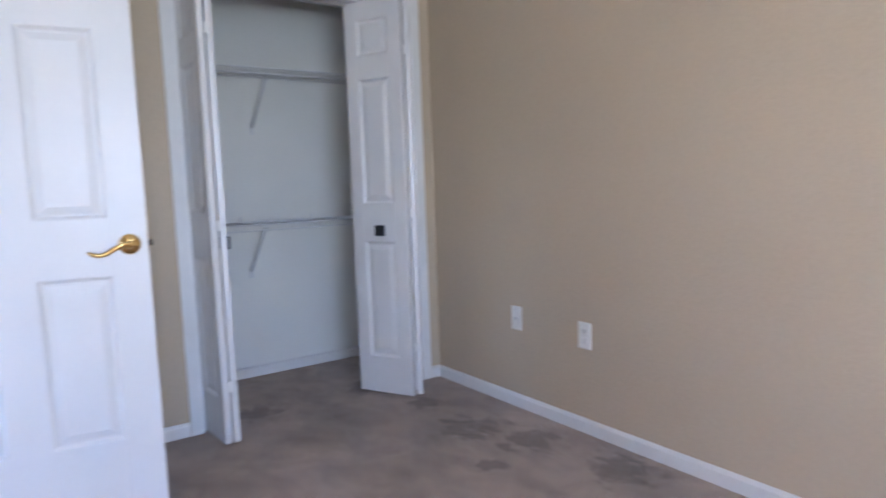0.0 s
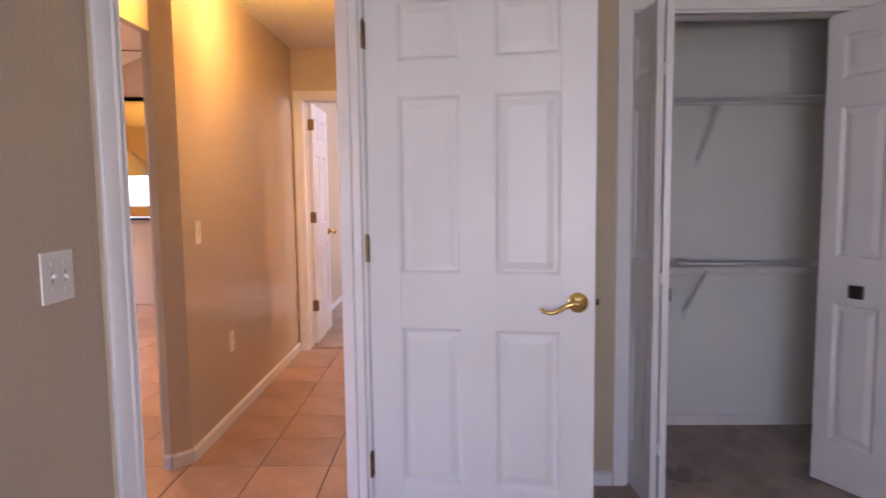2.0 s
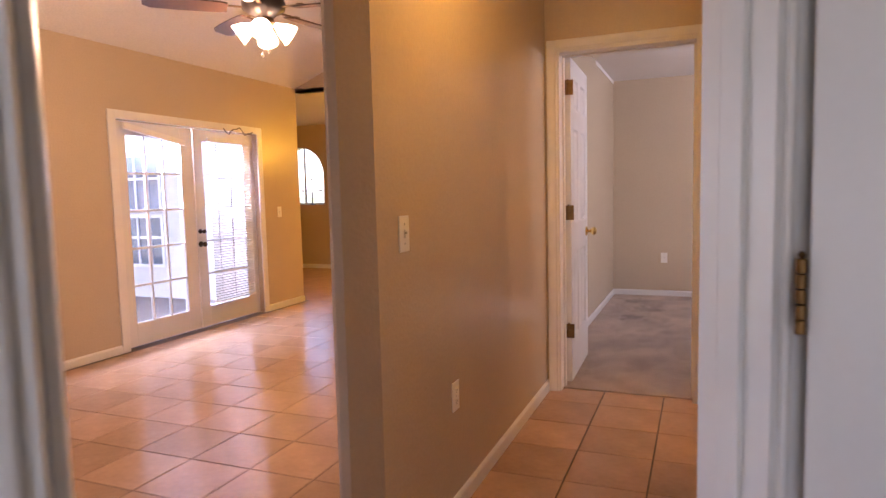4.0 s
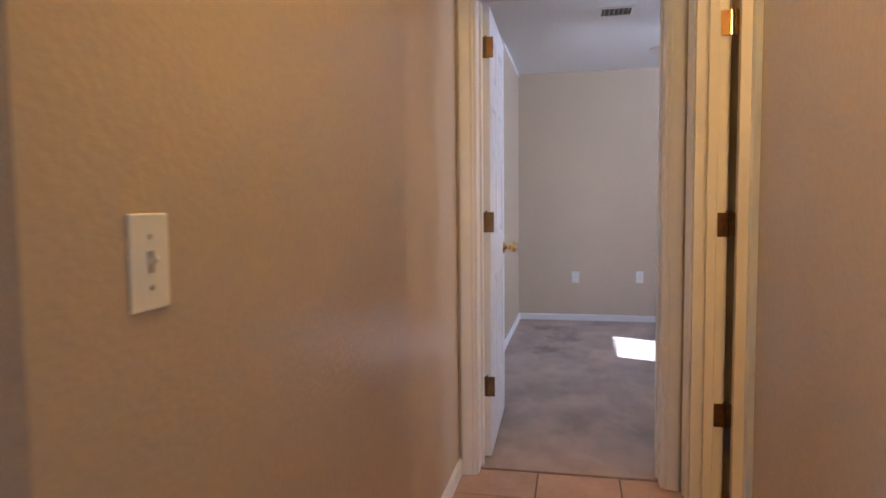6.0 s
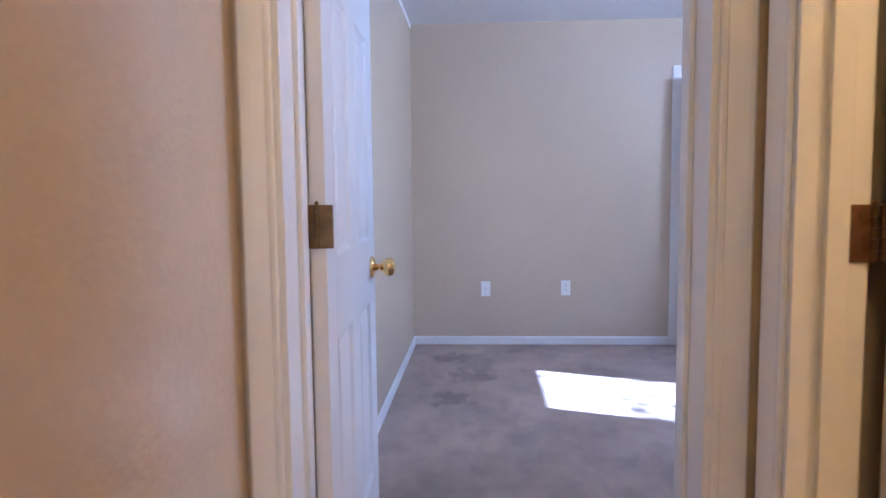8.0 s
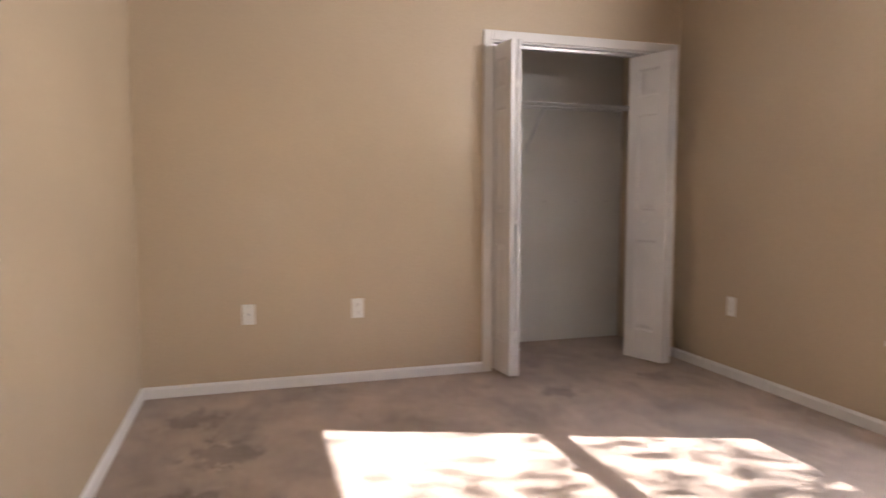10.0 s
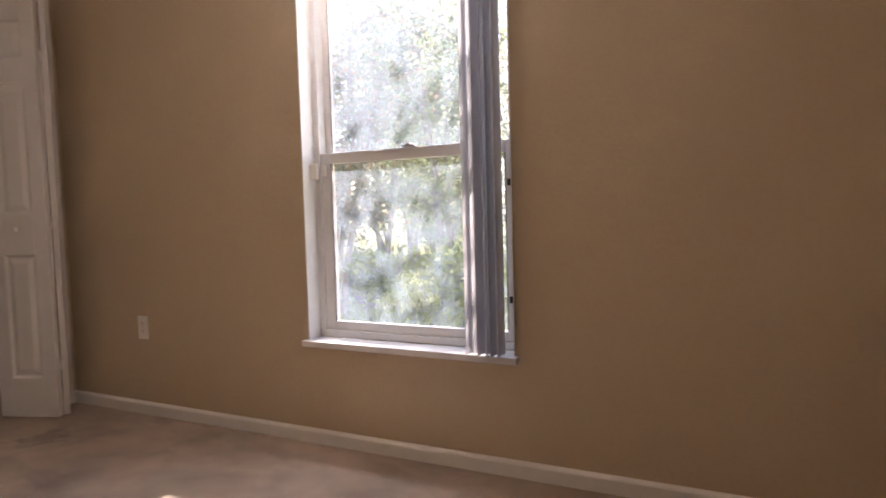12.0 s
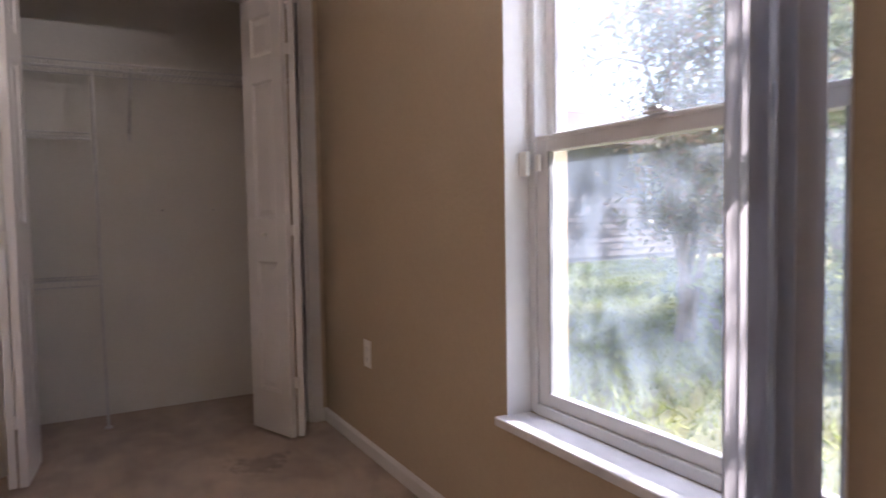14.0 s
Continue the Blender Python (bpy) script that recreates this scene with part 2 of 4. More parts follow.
BULB = glow("lit_frosted_glass", (1.0, 0.78, 0.5), 2.5)
SHADE = mat("white_fabric_shade", (0.7, 0.7, 0.68), 0.9, bump=0.1)
LEDGE = mat("dark_stone_ledge", (0.05, 0.045, 0.04), 0.25, stain=0.3, blot=20, bump=0.05)
GRASS = mat("lawn_soil", (0.21, 0.22, 0.085), 0.95, spread=0.3, stain=0.4, grain=60, blot=1.2, bump=0.8, depth=0.02)
BLADE = mat("grass_blade", (0.36, 0.44, 0.10), 0.7, spread=0.3, stain=0.5, grain=20, blot=1.5, bump=0)
BARK = mat("grey_bark", (0.34, 0.29, 0.25), 0.9, spread=0.3, stain=0.3, grain=40, blot=8, bump=0.6, depth=0.008)
SIDING = mat("pale_house_siding", (0.20, 0.195, 0.215), 0.7, spread=0.05, stain=0.1, grain=20, blot=1, bump=0.1)
ROOF = mat("brown_shingle_roof", (0.16, 0.12, 0.10), 0.9, spread=0.3, stain=0.2, grain=12, bump=0.5)
PAVING = mat("pale_patio_concrete", (0.42, 0.44, 0.44), 0.8, spread=0.1, stain=0.2, grain=30, blot=2, bump=0.2)
DECK = mat("blue_patio_paint", (0.20, 0.40, 0.47), 0.5, spread=0.06, stain=0.15, grain=30, blot=2, bump=0.1)
STUCCO = mat("white_stucco", (0.62, 0.62, 0.60), 0.85, spread=0.06, stain=0.08, grain=60, blot=1.5, bump=0.4)
DARKGLASS = mat("dark_window_glass", (0.05, 0.07, 0.09), 0.08, bump=0)


# ---- building blocks ----
def box(bm, x0, x1, y0, y1, z0, z1, bevel=0.0, m=None):
    vs = [Vector((x, y, z)) for x in (x0, x1) for y in (y0, y1) for z in (z0, z1)]
    if m is not None:
        vs = [m @ v for v in vs]
    v = [bm.verts.new(c) for c in vs]
    fs = [bm.faces.new([v[i] for i in q]) for q in ((0, 1, 3, 2), (4, 6, 7, 5), (0, 4, 5, 1), (2, 3, 7, 6), (0, 2, 6, 4), (1, 5, 7, 3))]
    if bevel:
        es = list({e for f in fs for e in f.edges})
        bmesh.ops.bevel(bm, geom=es, offset=bevel, segments=2, affect="EDGES", profile=0.5)


def turned(bm, profile, m, steps=24):
    """A lathe about local z: profile is (radius, height) pairs."""
    rings = []
    for r, h in profile:
        rings.append([bm.verts.new(m @ Vector((r * math.cos(2 * math.pi * i / steps), r * math.sin(2 * math.pi * i / steps), h))) for i in range(steps)])
    for a, b in zip(rings, rings[1:]):
        for i in range(steps):
            bm.faces.new((a[i], a[(i + 1) % steps], b[(i + 1) % steps], b[i]))
    bm.faces.new(rings[0][::-1])
    bm.faces.new(rings[-1])


def tube(bm, points, radii, sides=8):
    """A tapered tube along points."""
    rings = []
    for i, p in enumerate(points):
        p = Vector(p)
        way = (Vector(points[min(i + 1, len(points) - 1)]) - Vector(points[max(i - 1, 0)])).normalized()
        side = way.orthogonal().normalized()
        up = way.cross(side)
        r = radii[i] if isinstance(radii, (list, tuple)) else radii
        rings.append([bm.verts.new(p + r * (math.cos(2 * math.pi * k / sides) * side + math.sin(2 * math.pi * k / sides) * up)) for k in range(sides)])
    for a, b in zip(rings, rings[1:]):
        best = min(range(sides), key=lambda s: sum((a[k].co - b[(k + s) % sides].co).length for k in range(sides)))
        for k in range(sides):
            bm.faces.new((a[k], a[(k + 1) % sides], b[(k + 1 + best) % sides], b[(k + best) % sides]))
    bm.faces.new(rings[0][::-1])
    bm.faces.new(rings[-1])


def link(name, bm, material, smooth=False):
    bmesh.ops.recalc_face_normals(bm, faces=bm.faces)
    me = bpy.data.meshes.new(name)
    bm.to_mesh(me)
    bm.free()
    me.materials.append(material)
    if smooth:
        for p in me.polygons:
            p.use_smooth = True
    return new(name, me)


def part(name, bm, material, parent, label="", smooth=False):
    ob = link(name, bm, material, smooth)
    ob.parent = parent
    if label:
        ob["label"] = label
    return ob


def thing(name, m, label, category, group="", kind=""):
    ob = new(name)
    ob.empty_display_size = 0.1
    ob.matrix_world = m
    return tagged(ob, label, category, group, kind)


def solid(name, material, boxes, label="", category="", kind="structure", m=None, bevel=0.0):
    bm = bmesh.new()
    for b in boxes:
        box(bm, *b, bevel=bevel, m=m)
    return tagged(link(name, bm, material), label, category, kind=kind)


def wall(name, material, p0, p1, thick, z1, holes=(), label="", z0=0.0):
    """A wall whose seen face runs from p0 to p1; its body lies to the left of that way. holes: (s0, s1, z0, z1)."""
    d = Vector((p1[0] - p0[0], p1[1] - p0[1], 0))
    m = pose(p0[0], p0[1], 0, 0, 0, math.degrees(math.atan2(d.y, d.x)))
    bs, s = [], 0.0
    for a, b, lo, hi in sorted(holes):
        if a > s:
            bs.append((s, a, 0, thick, z0, z1))
        if lo > z0:
            bs.append((a, b, 0, thick, z0, lo))
        if hi < z1:
            bs.append((a, b, 0, thick, hi, z1))
        s = b
    if s < d.length:
        bs.append((s, d.length, 0, thick, z0, z1))
    return solid(name, material, bs, label, "wall", m=m)


def baseboard(p0, p1, height=0.068, depth=0.013):
    """A skirting along a wall's face from p0 to p1; the room is on the right of that way."""
    d = Vector((p1[0] - p0[0], p1[1] - p0[1], 0))
    m = pose(p0[0], p0[1], 0, 0, 0, math.degrees(math.atan2(d.y, d.x)))
    bm = bmesh.new()
    outline = [(0, 0), (-depth, 0), (-depth, height * 0.80), (-depth * 0.75, height * 0.88), (-depth * 0.35, height * 0.95), (-depth * 0.2, height), (0, height)]
    ends = [[bm.verts.new(m @ Vector((s, y, z))) for y, z in outline] for s in (0, d.length)]
    n = len(outline)
    for i in range(n):
        bm.faces.new((ends[0][i], ends[0][(i + 1) % n], ends[1][(i + 1) % n], ends[1][i]))
    bm.faces.new(ends[0])
    bm.faces.new(ends[1][::-1])
    return tagged(link("baseboard", bm, TRIM), "white painted baseboard along the foot of the wall", "baseboard", kind="structure")


def casing_piece(bm, m, x0, x1, z0, z1, inner):
    """Moulded board in the plane y = 0, standing out to -y, thin on its inner side: l, r or b."""
    w = z1 - z0 if inner == "b" else x1 - x0
    outline = [(0, 0), (0, 0.007), (0.003, 0.0095), (0.010, 0.0098), (0.013, 0.0088), (0.016, 0.0098), (0.024, 0.0125), (0.036, 0.0160), (0.046, 0.0178), (w - 0.004, 0.0178), (w, 0.015), (w, 0)]
    ends = []
    for k in (0, 1):
        row = []
        for a, d in outline:
            if inner == "b":
                p = ((x0, x1)[k], -d, z0 + a)
            else:
                p = (x1 - a if inner == "r" else x0 + a, -d, (z0, z1)[k])
            row.append(bm.verts.new(m @ Vector(p)))
        ends.append(row)
    n = len(outline)
    for i in range(n):
        bm.faces.new((ends[0][i], ends[0][(i + 1) % n], ends[1][(i + 1) % n], ends[1][i]))
    bm.faces.new(ends[0])
    bm.faces.new(ends[1][::-1])


def door_frame(name, p0, p1, thick, height, sides=(True, True), stop=0.04, wide=0.058, label=""):
    """Jambs, stops and casings of an opening whose near face runs from p0 to p1 (body to the left of that way)."""
    d = Vector((p1[0] - p0[0], p1[1] - p0[1], 0))
    ang = math.degrees(math.atan2(d.y, d.x))
    L = d.length
    th = thing(name, pose(p0[0], p0[1], 0, 0, 0, ang), label, "door frame", kind="structure")
    j = 0.018
    for x0 in (0.0, L - j):
        bm = bmesh.new()
        box(bm, x0, x0 + j, 0.001, thick - 0.001, 0, height, 0.001)
        part("jamb", bm, TRIM, th)
    bm = bmesh.new()
    box(bm, j, L - j, 0.001, thick - 0.001, height - j, height, 0.001)
    part("head_jamb", bm, TRIM, th)
    if stop:
        for x0, x1, z0, z1 in ((j, j + 0.011, 0, height - j), (L - j - 0.011, L - j, 0, height - j), (j + 0.011, L - j - 0.011, height - j - 0.011, height - j)):
            bm = bmesh.new()
            box(bm, x0, x1, stop, stop + 0.035, z0, z1, 0.002)
            part("door_stop", bm, TRIM, th)
    for on, m in zip(sides, (Matrix(), pose(L, thick, 0, 0, 0, 180))):
        if on:
            for x0, x1, z0, z1, side in ((-wide + 0.005, 0.005, 0, height + wide - 0.005, "r"), (L - 0.005, L - 0.005 + wide, 0, height + wide - 0.005, "l"), (0.0052, L - 0.0052, height - 0.005, height + wide - 0.005, "b")):
                bm = bmesh.new()
                casing_piece(bm, m, x0, x1, z0, z1, side)
                part("casing", bm, TRIM, th)
    return th


def raised_panel(bm, x0, x1, z0, z1, y, out):
    """One moulded panel on a door face at y; out is -1 or 1."""
    def ring(i, dep):
        return [bm.verts.new((x, y - out * dep, z)) for x, z in ((x0 + i, z0 + i), (x1 - i, z0 + i), (x1 - i, z1 - i), (x0 + i, z1 - i))]
    rings = [ring(0, -0.0004), ring(0.004, 0.0012), ring(0.013, 0.0095), ring(0.021, 0.0095), ring(0.043, 0.0025)]
    for a, b in zip(rings, rings[1:]):
        for k in range(4):
            bm.faces.new((a[k], a[(k + 1) % 4], b[(k + 1) % 4], b[k]))
    bm.faces.new(rings[-1])


def door_leaf(th, w, h, t, columns, rows, z0=0.012, name="leaf"):
    """A moulded panel door from x = 0 to w, y = 0 to t, under th. Returns the leaf."""
    bm = bmesh.new()
    xs = [0.0] + [c for ab in columns for c in ab] + [w]
    zs = [z0] + [c for ab in rows for c in ab] + [h]
    for i in range(0, len(xs), 2):
        box(bm, xs[i], xs[i + 1], 0, t, z0, h, 0.0015 if i in (0, len(xs) - 2) else 0)
    for a, b in columns:
        for i in range(0, len(zs), 2):
            box(bm, a, b, 0, t, zs[i], zs[i + 1])
        for c, d in rows:
            box(bm, a, b, 0.011, t - 0.011, c, d)
    leaf = part(name, bm, DOOR, th)
    for a, b in columns:
        for c, d in rows:
            bm = bmesh.new()
            raised_panel(bm, a, b, c, d, 0, -1)
            raised_panel(bm, a, b, c, d, t, 1)
            part("panel", bm, DOOR, leaf)
    return leaf


def hinge(parent, x, y, z, flip=1, name="hinge", material=None, leaf_way="y", size=0.09):
    """Butt hinge: a plate with rounded corners, its knuckles and screws."""
    material = material or OLD_BRASS
    bm = bmesh.new()
    if leaf_way == "y":
        box(bm, x - 0.002, x + 0.002, min(y, y + flip * 0.034), max(y, y + flip * 0.034), z - size / 2, z + size / 2, 0.001)
    else:
        box(bm, min(x, x + flip * 0.034), max(x, x + flip * 0.034), y - 0.002, y + 0.002, z - size / 2, z + size / 2, 0.001)
    for i in range(5):
        turned(bm, ((0.0052, 0), (0.0062, 0.001), (0.0062, size / 5 - 0.002), (0.0052, size / 5 - 0.001)), pose(x, y, z - size / 2 + i * size / 5), 12)
    turned(bm, ((0.003, 0), (0.0045, 0.004), (0.002, 0.008)), pose(x, y, z + size / 2), 10)
    for dz in (-0.028, 0.0, 0.028):
        if leaf_way == "y":
            turned(bm, ((0.0035, 0), (0.003, 0.0012)), pose(x + 0.002, y + flip * 0.02, z + dz, 0, 90, 0), 8)
        else:
            turned(bm, ((0.0035, 0), (0.003, 0.0012)), pose(x + flip * 0.02, y - 0.002, z + dz, 90, 0, 0), 8)
    return part(name, bm, material, parent)


def plate(name, m, kind, label, group=""):
    """Wall plate in the plane y = 0, facing -y: switch1, switch2, outlet or cable."""
    th = thing(name, m, label, "switch" if "switch" in kind else "outlet", group)
    w = 0.058 if kind == "switch2" else 0.035
    bm = bmesh.new()
    box(bm, -w, w, -0.0055, -0.0003, -0.057, 0.057, 0.0025)
    part("cover_plate", bm, PLATE, th)
    for cx in ((-0.023, 0.023) if kind == "switch2" else (0.0,)):
        if "switch" in kind:
            bm = bmesh.new()
            box(bm, cx - 0.0055, cx + 0.0055, -0.0062, -0.005, -0.013, 0.013)
            part("toggle_slot", bm, STEEL, th, "grey slot round the toggle")
            bm = bmesh.new()
            box(bm, cx - 0.0032, cx + 0.0032, -0.011, 0.0, -0.0035, 0.0035, 0.001, pose(0, -0.005, 0, 28 if cx > 0 else -28))
            part("toggle", bm, PLATE, th)
            spots = (-0.03, 0.03)
        elif kind == "outlet":
            for dz in (-0.021, 0.021):
                bm = bmesh.new()
                box(bm, -0.0165, 0.0165, -0.0075, -0.005, dz - 0.014, dz + 0.014, 0.001)
                so = part("socket", bm, PLATE, th)
                bm = bmesh.new()
                for sx in (-0.007, 0.007):
                    box(bm, sx - 0.001, sx + 0.001, -0.008, -0.0074, dz - 0.002, dz + 0.007)
                box(bm, -0.002, 0.002, -0.008, -0.0074, dz - 0.010, dz - 0.006)
                part("slots", bm, BLACK, so)
            spots = (0.0,)
        else:
            bm = bmesh.new()
            turned(bm, ((0.006, 0.005), (0.006, 0.011), (0.0035, 0.012), (0.0035, 0.016)), pose(0, 0, 0, 90), 12)
            part("jack", bm, STEEL, th)
            spots = (-0.042, 0.042)
        for dz in spots:
            bm = bmesh.new()
            turned(bm, ((0.0035, 0.005), (0.003, 0.0068)), pose(cx, 0, dz, 90), 10)
            part("screw", bm, STEEL, th)
    return th


def knob(th, x, z, side, material=BRASS, y0=0.0, lever=0):
    """Round knob or lever on a door face at y0; side is -1 or 1 (the way it stands out)."""
    m = pose(x, y0, z, 90 if side < 0 else -90)
    bm = bmesh.new()
    turned(bm, ((0.034, 0), (0.034, 0.003), (0.030, 0.008), (0.021, 0.011), (0.018, 0.013)), m, 28)
    rose = part("rosette", bm, material, th, "polished brass rosette" if material is BRASS else "", True)
    bm = bmesh.new()
    if lever:
        turned(bm, ((0.011, 0.012), (0.010, 0.040), (0.013, 0.048), (0.010, 0.054)), m, 18)
        ys = y0 + side * 0.046
        tube(bm, [(x - lever * 0.006, ys, z + 0.003), (x + lever * 0.022, ys, z + 0.001), (x + lever * 0.045, ys, z - 0.011), (x + lever * 0.066, ys, z - 0.024), (x + lever * 0.088, ys, z - 0.029), (x + lever * 0.108, ys, z - 0.024), (x + lever * 0.119, ys - side * 0.004, z - 0.016)],
             [0.008, 0.0095, 0.0085, 0.0075, 0.007, 0.007, 0.0045], 12)
        part("lever", bm, material, th, "curved brass lever", True)
    else:
        turned(bm, ((0.011, 0.012), (0.010, 0.026), (0.016, 0.034), (0.0255, 0.044), (0.0285, 0.055), (0.026, 0.066), (0.018, 0.073), (0.006, 0.0755)), m, 28)
        part("knob", bm, material, th, "round brass knob" if material is BRASS else "", True)


# ---- the large structure ----
H = 2.43
UX, UY = 0.662, 0.7495            # way along the slanted doorway wall
PL, PR = (-0.81, 2.21), (-0.274, 2.817)
C0 = (PL[0] - 0.07 * UX, PL[1] - 0.07 * UY)
C1 = (0.14, 3.287)


def prism(name, material, pts, z0, z1, label="", category="", kind="structure"):
    bm = bmesh.new()
    lo, hi = ([bm.verts.new((x, y, z)) for x, y in pts] for z in (z0, z1))
    bm.faces.new(lo[::-1])
    bm.faces.new(hi)
    for i in range(len(pts)):
        j = (i + 1) % len(pts)
        bm.faces.new((lo[i], lo[j], hi[j], hi[i]))
    return tagged(link(name, bm, material), label, category, kind=kind)


BEIGE = "beige painted drywall wall with orange-peel texture"
# first bedroom
wall("wall_1", WALL, (-0.851, -1.55), (-0.851, 2.163), 0.115, H, label=BEIGE)
wall("wall_2", WALL, C0, C1, 0.115, H, [(0.07, 0.880, 0, 2.045)], BEIGE + " slanted round the doorway")
wall("wall_3", WALL, C1, (2.085, 3.287), 0.1, H, [(0.635, 1.825, 0, 2.02)], BEIGE + " round the closet")
wall("wall_4", WALL, (2.085, 4.12), (2.085, -1.75), 0.2, H, label=BEIGE)
wall("wall_5", WALL, (2.085, -1.55), (-0.966, -1.55), 0.2, H, [(1.515, 2.815, 0.6, 2.05)], BEIGE + " with a wide window")
solid("wall_6", CLOSET, [(0.5, 2.083, 4.0, 4.1, 0, H), (0.45, 0.55, 3.388, 3.999, 0, H), (2.07, 2.084, 3.388, 3.999, 0, H)], "white painted closet walls", "wall")
# hall
prism("wall_7", WALL, [(-1.235, 3.56), (-1.235, 5.74), (-1.355, 5.74), (-1.355, 3.50), (-1.338, 3.488), (-1.308, 3.488)], 0, H, BEIGE + " with a bevelled end", "wall")
solid("wall_8", WALL, [(-1.355, -1.309, 2.10, 3.4879, 2.018, H), (-1.40, -0.945, 2.05, 2.099, 0, H)], "beige header over the wide opening", "wall")
wall("wall_9", WALL, (-1.42, 5.7405), (2.3, 5.7405), 0.165, H, [(0.25, 1.035, 0, 2.045)], BEIGE + " at the end of the hall")
wall("wall_10", WALL, (-0.31, 5.74), (-0.31, 2.955), 0.115, H, [(0.09, 0.94, 0, 2.045), (1.87, 2.66, 0, 2.045)], BEIGE + " with two doorways")
solid("wall_11", WALL, [(2.1, 2.3, 4.121, 5.74, 0, H), (-0.194, 2.1, 4.14, 4.24, 0, H), (0.40, 0.45, 2.96, 4.13, 0, H)], "beige walls of the bathroom and linen closet", "wall")
# second bedroom
wall("wall_12", WALL, (-1.305, 5.906), (-1.305, 10.27), 0.115, H, label=BEIGE)
wall("wall_13", WALL, (-1.305, 9.49), (2.02, 9.49), 0.1, H, [(1.995, 3.245, 0, 2.03)], BEIGE + " round the closet")
wall("wall_14", WALL, (2.02, 10.37), (2.02, 5.906), 0.22, H, [(2.44, 3.35, 0.44, 2.05)], BEIGE + " with a tall window")
solid("wall_15", CLOSET, [(0.4, 2.019, 10.17, 10.27, 0, H), (0.35, 0.45, 9.591, 10.169, 0, H)], "white painted closet walls", "wall")
# great room and dining nook
wall("wall_16", WALL, (-4.68, -1.75), (-4.68, 8.2), 0.2, 2.45, [(2.25, 4.25, 0.5, 2.0), (7.47, 9.21, 0, 1.875)], BEIGE + " with a pair of glazed doors")
solid("wall_17", WALL, [(-4.88, -0.967, -1.75, -1.55, 0, 3.3), (-1.42, -1.305, 10.271, 11.15, 0, H), (-4.679, -1.42, 8.2, 8.3, 2.40, 3.2), (-1.40, -1.30, -1.55, 8.3, H + 0.11, 3.2)], "beige walls of the great room", "wall")
wall("wall_18", WALL, (-4.681, 8.2), (-8.0, 8.2), 0.2, 2.45, label=BEIGE)
solid("wall_19", WALL, [(-8.2, -8.0, 8.0, 11.35, 0, 2.45)], BEIGE, "wall")
ARCHES = (-7.13, -5.86)
AW, SPRING = 0.91, 1.575
far = wall("wall_20", WALL, (-8.0, 11.15), (-1.3, 11.15), 0.2, 2.45, [(a + 8.0, a + 8.0 + AW, 1.07, SPRING + AW / 2) for a in ARCHES], "beige wall with two arched windows")
for a in ARCHES:
    for side in (0, 1):
        pts = []
        for k in range(13):
            t = math.pi / 2 * k / 12
            pts.append((a + AW / 2 + (AW / 2) * math.cos(t) * (1 if side else -1), SPRING + (AW / 2) * math.sin(t)))
        pts.append((a + (AW if side else 0), SPRING + AW / 2))
        bm = bmesh.new()
        fr, bk = ([bm.verts.new((x, y, z)) for x, z in pts] for y in (11.15, 11.35))
        bm.faces.new(fr)
        bm.faces.new(bk[::-1])
        for i in range(len(pts)):
            j = (i + 1) % len(pts)
            bm.faces.new((fr[i], fr[j], bk[j], bk[i]))
        part("arch_spandrel", bm, WALL, far)

solid("ceiling", CEIL, [(-1.40, 2.3, -1.75, 10.4, H, H + 0.1)], "white textured bedroom and hall ceiling", "ceiling")
prism("ceiling_2", CEIL, [(-8.2, 8.2), (-1.3, 8.2), (-1.3, 11.35), (-8.2, 11.35)], 2.40, 2.44, "white flat ceiling of the dining nook", "ceiling")
bm = bmesh.new()
prof = [(-4.88, 2.36), (-3.3, 3.02), (-1.3, 3.02), (-1.3, 3.12), (-3.34, 3.12), (-4.88, 2.47)]
a, b = ([bm.verts.new((x, y, z)) for x, z in prof] for y in (-1.75, 8.3))
bm.faces.new(a)
bm.faces.new(b[::-1])
for i in range(len(prof)):
    j = (i + 1) % len(prof)
    bm.faces.new((a[i], a[j], b[j], b[i]))
tagged(link("ceiling_3", bm, CEIL), "white vaulted great room ceiling", "ceiling", kind="structure")

CARPET_LABEL = "grey-brown cut-pile carpet with dark trodden stains"
n = (-UY * 0.06, UX * 0.06)
prism("floor", CARPET, [(-0.93, -1.6), (2.15, -1.6), (2.15, 4.05), (0.2, 4.05), (0.2, C1[1] + 0.1), (C1[0] + n[0], C1[1] + n[1]), (C0[0] + n[0], C0[1] + n[1]), (-0.93, 2.16)], -0.06, 0.006, CARPET_LABEL, "carpet")
prism("floor_2", CARPET, [(-1.36, 5.805), (2.1, 5.805), (2.1, 10.2), (-1.36, 10.2)], -0.06, 0.006, CARPET_LABEL, "carpet")
slab = solid("floor_3", GROUT, [(-8.2, 2.1, -1.7, 11.3, -0.07, -0.003)], "terracotta tiled floor with dark grout joints", "tiled floor")
solid("foundation", PAVING, [(-8.25, 2.32, -1.8, 11.4, -0.22, -0.071)], "concrete slab under the house", "foundation")
solid("roof", ROOF, [(-5.1, 2.75, -2.2, 11.8, 3.3, 3.4), (-8.4, -5.1, 8.0, 11.8, 2.6, 2.7)], "brown shingle roof over the house", "roof")

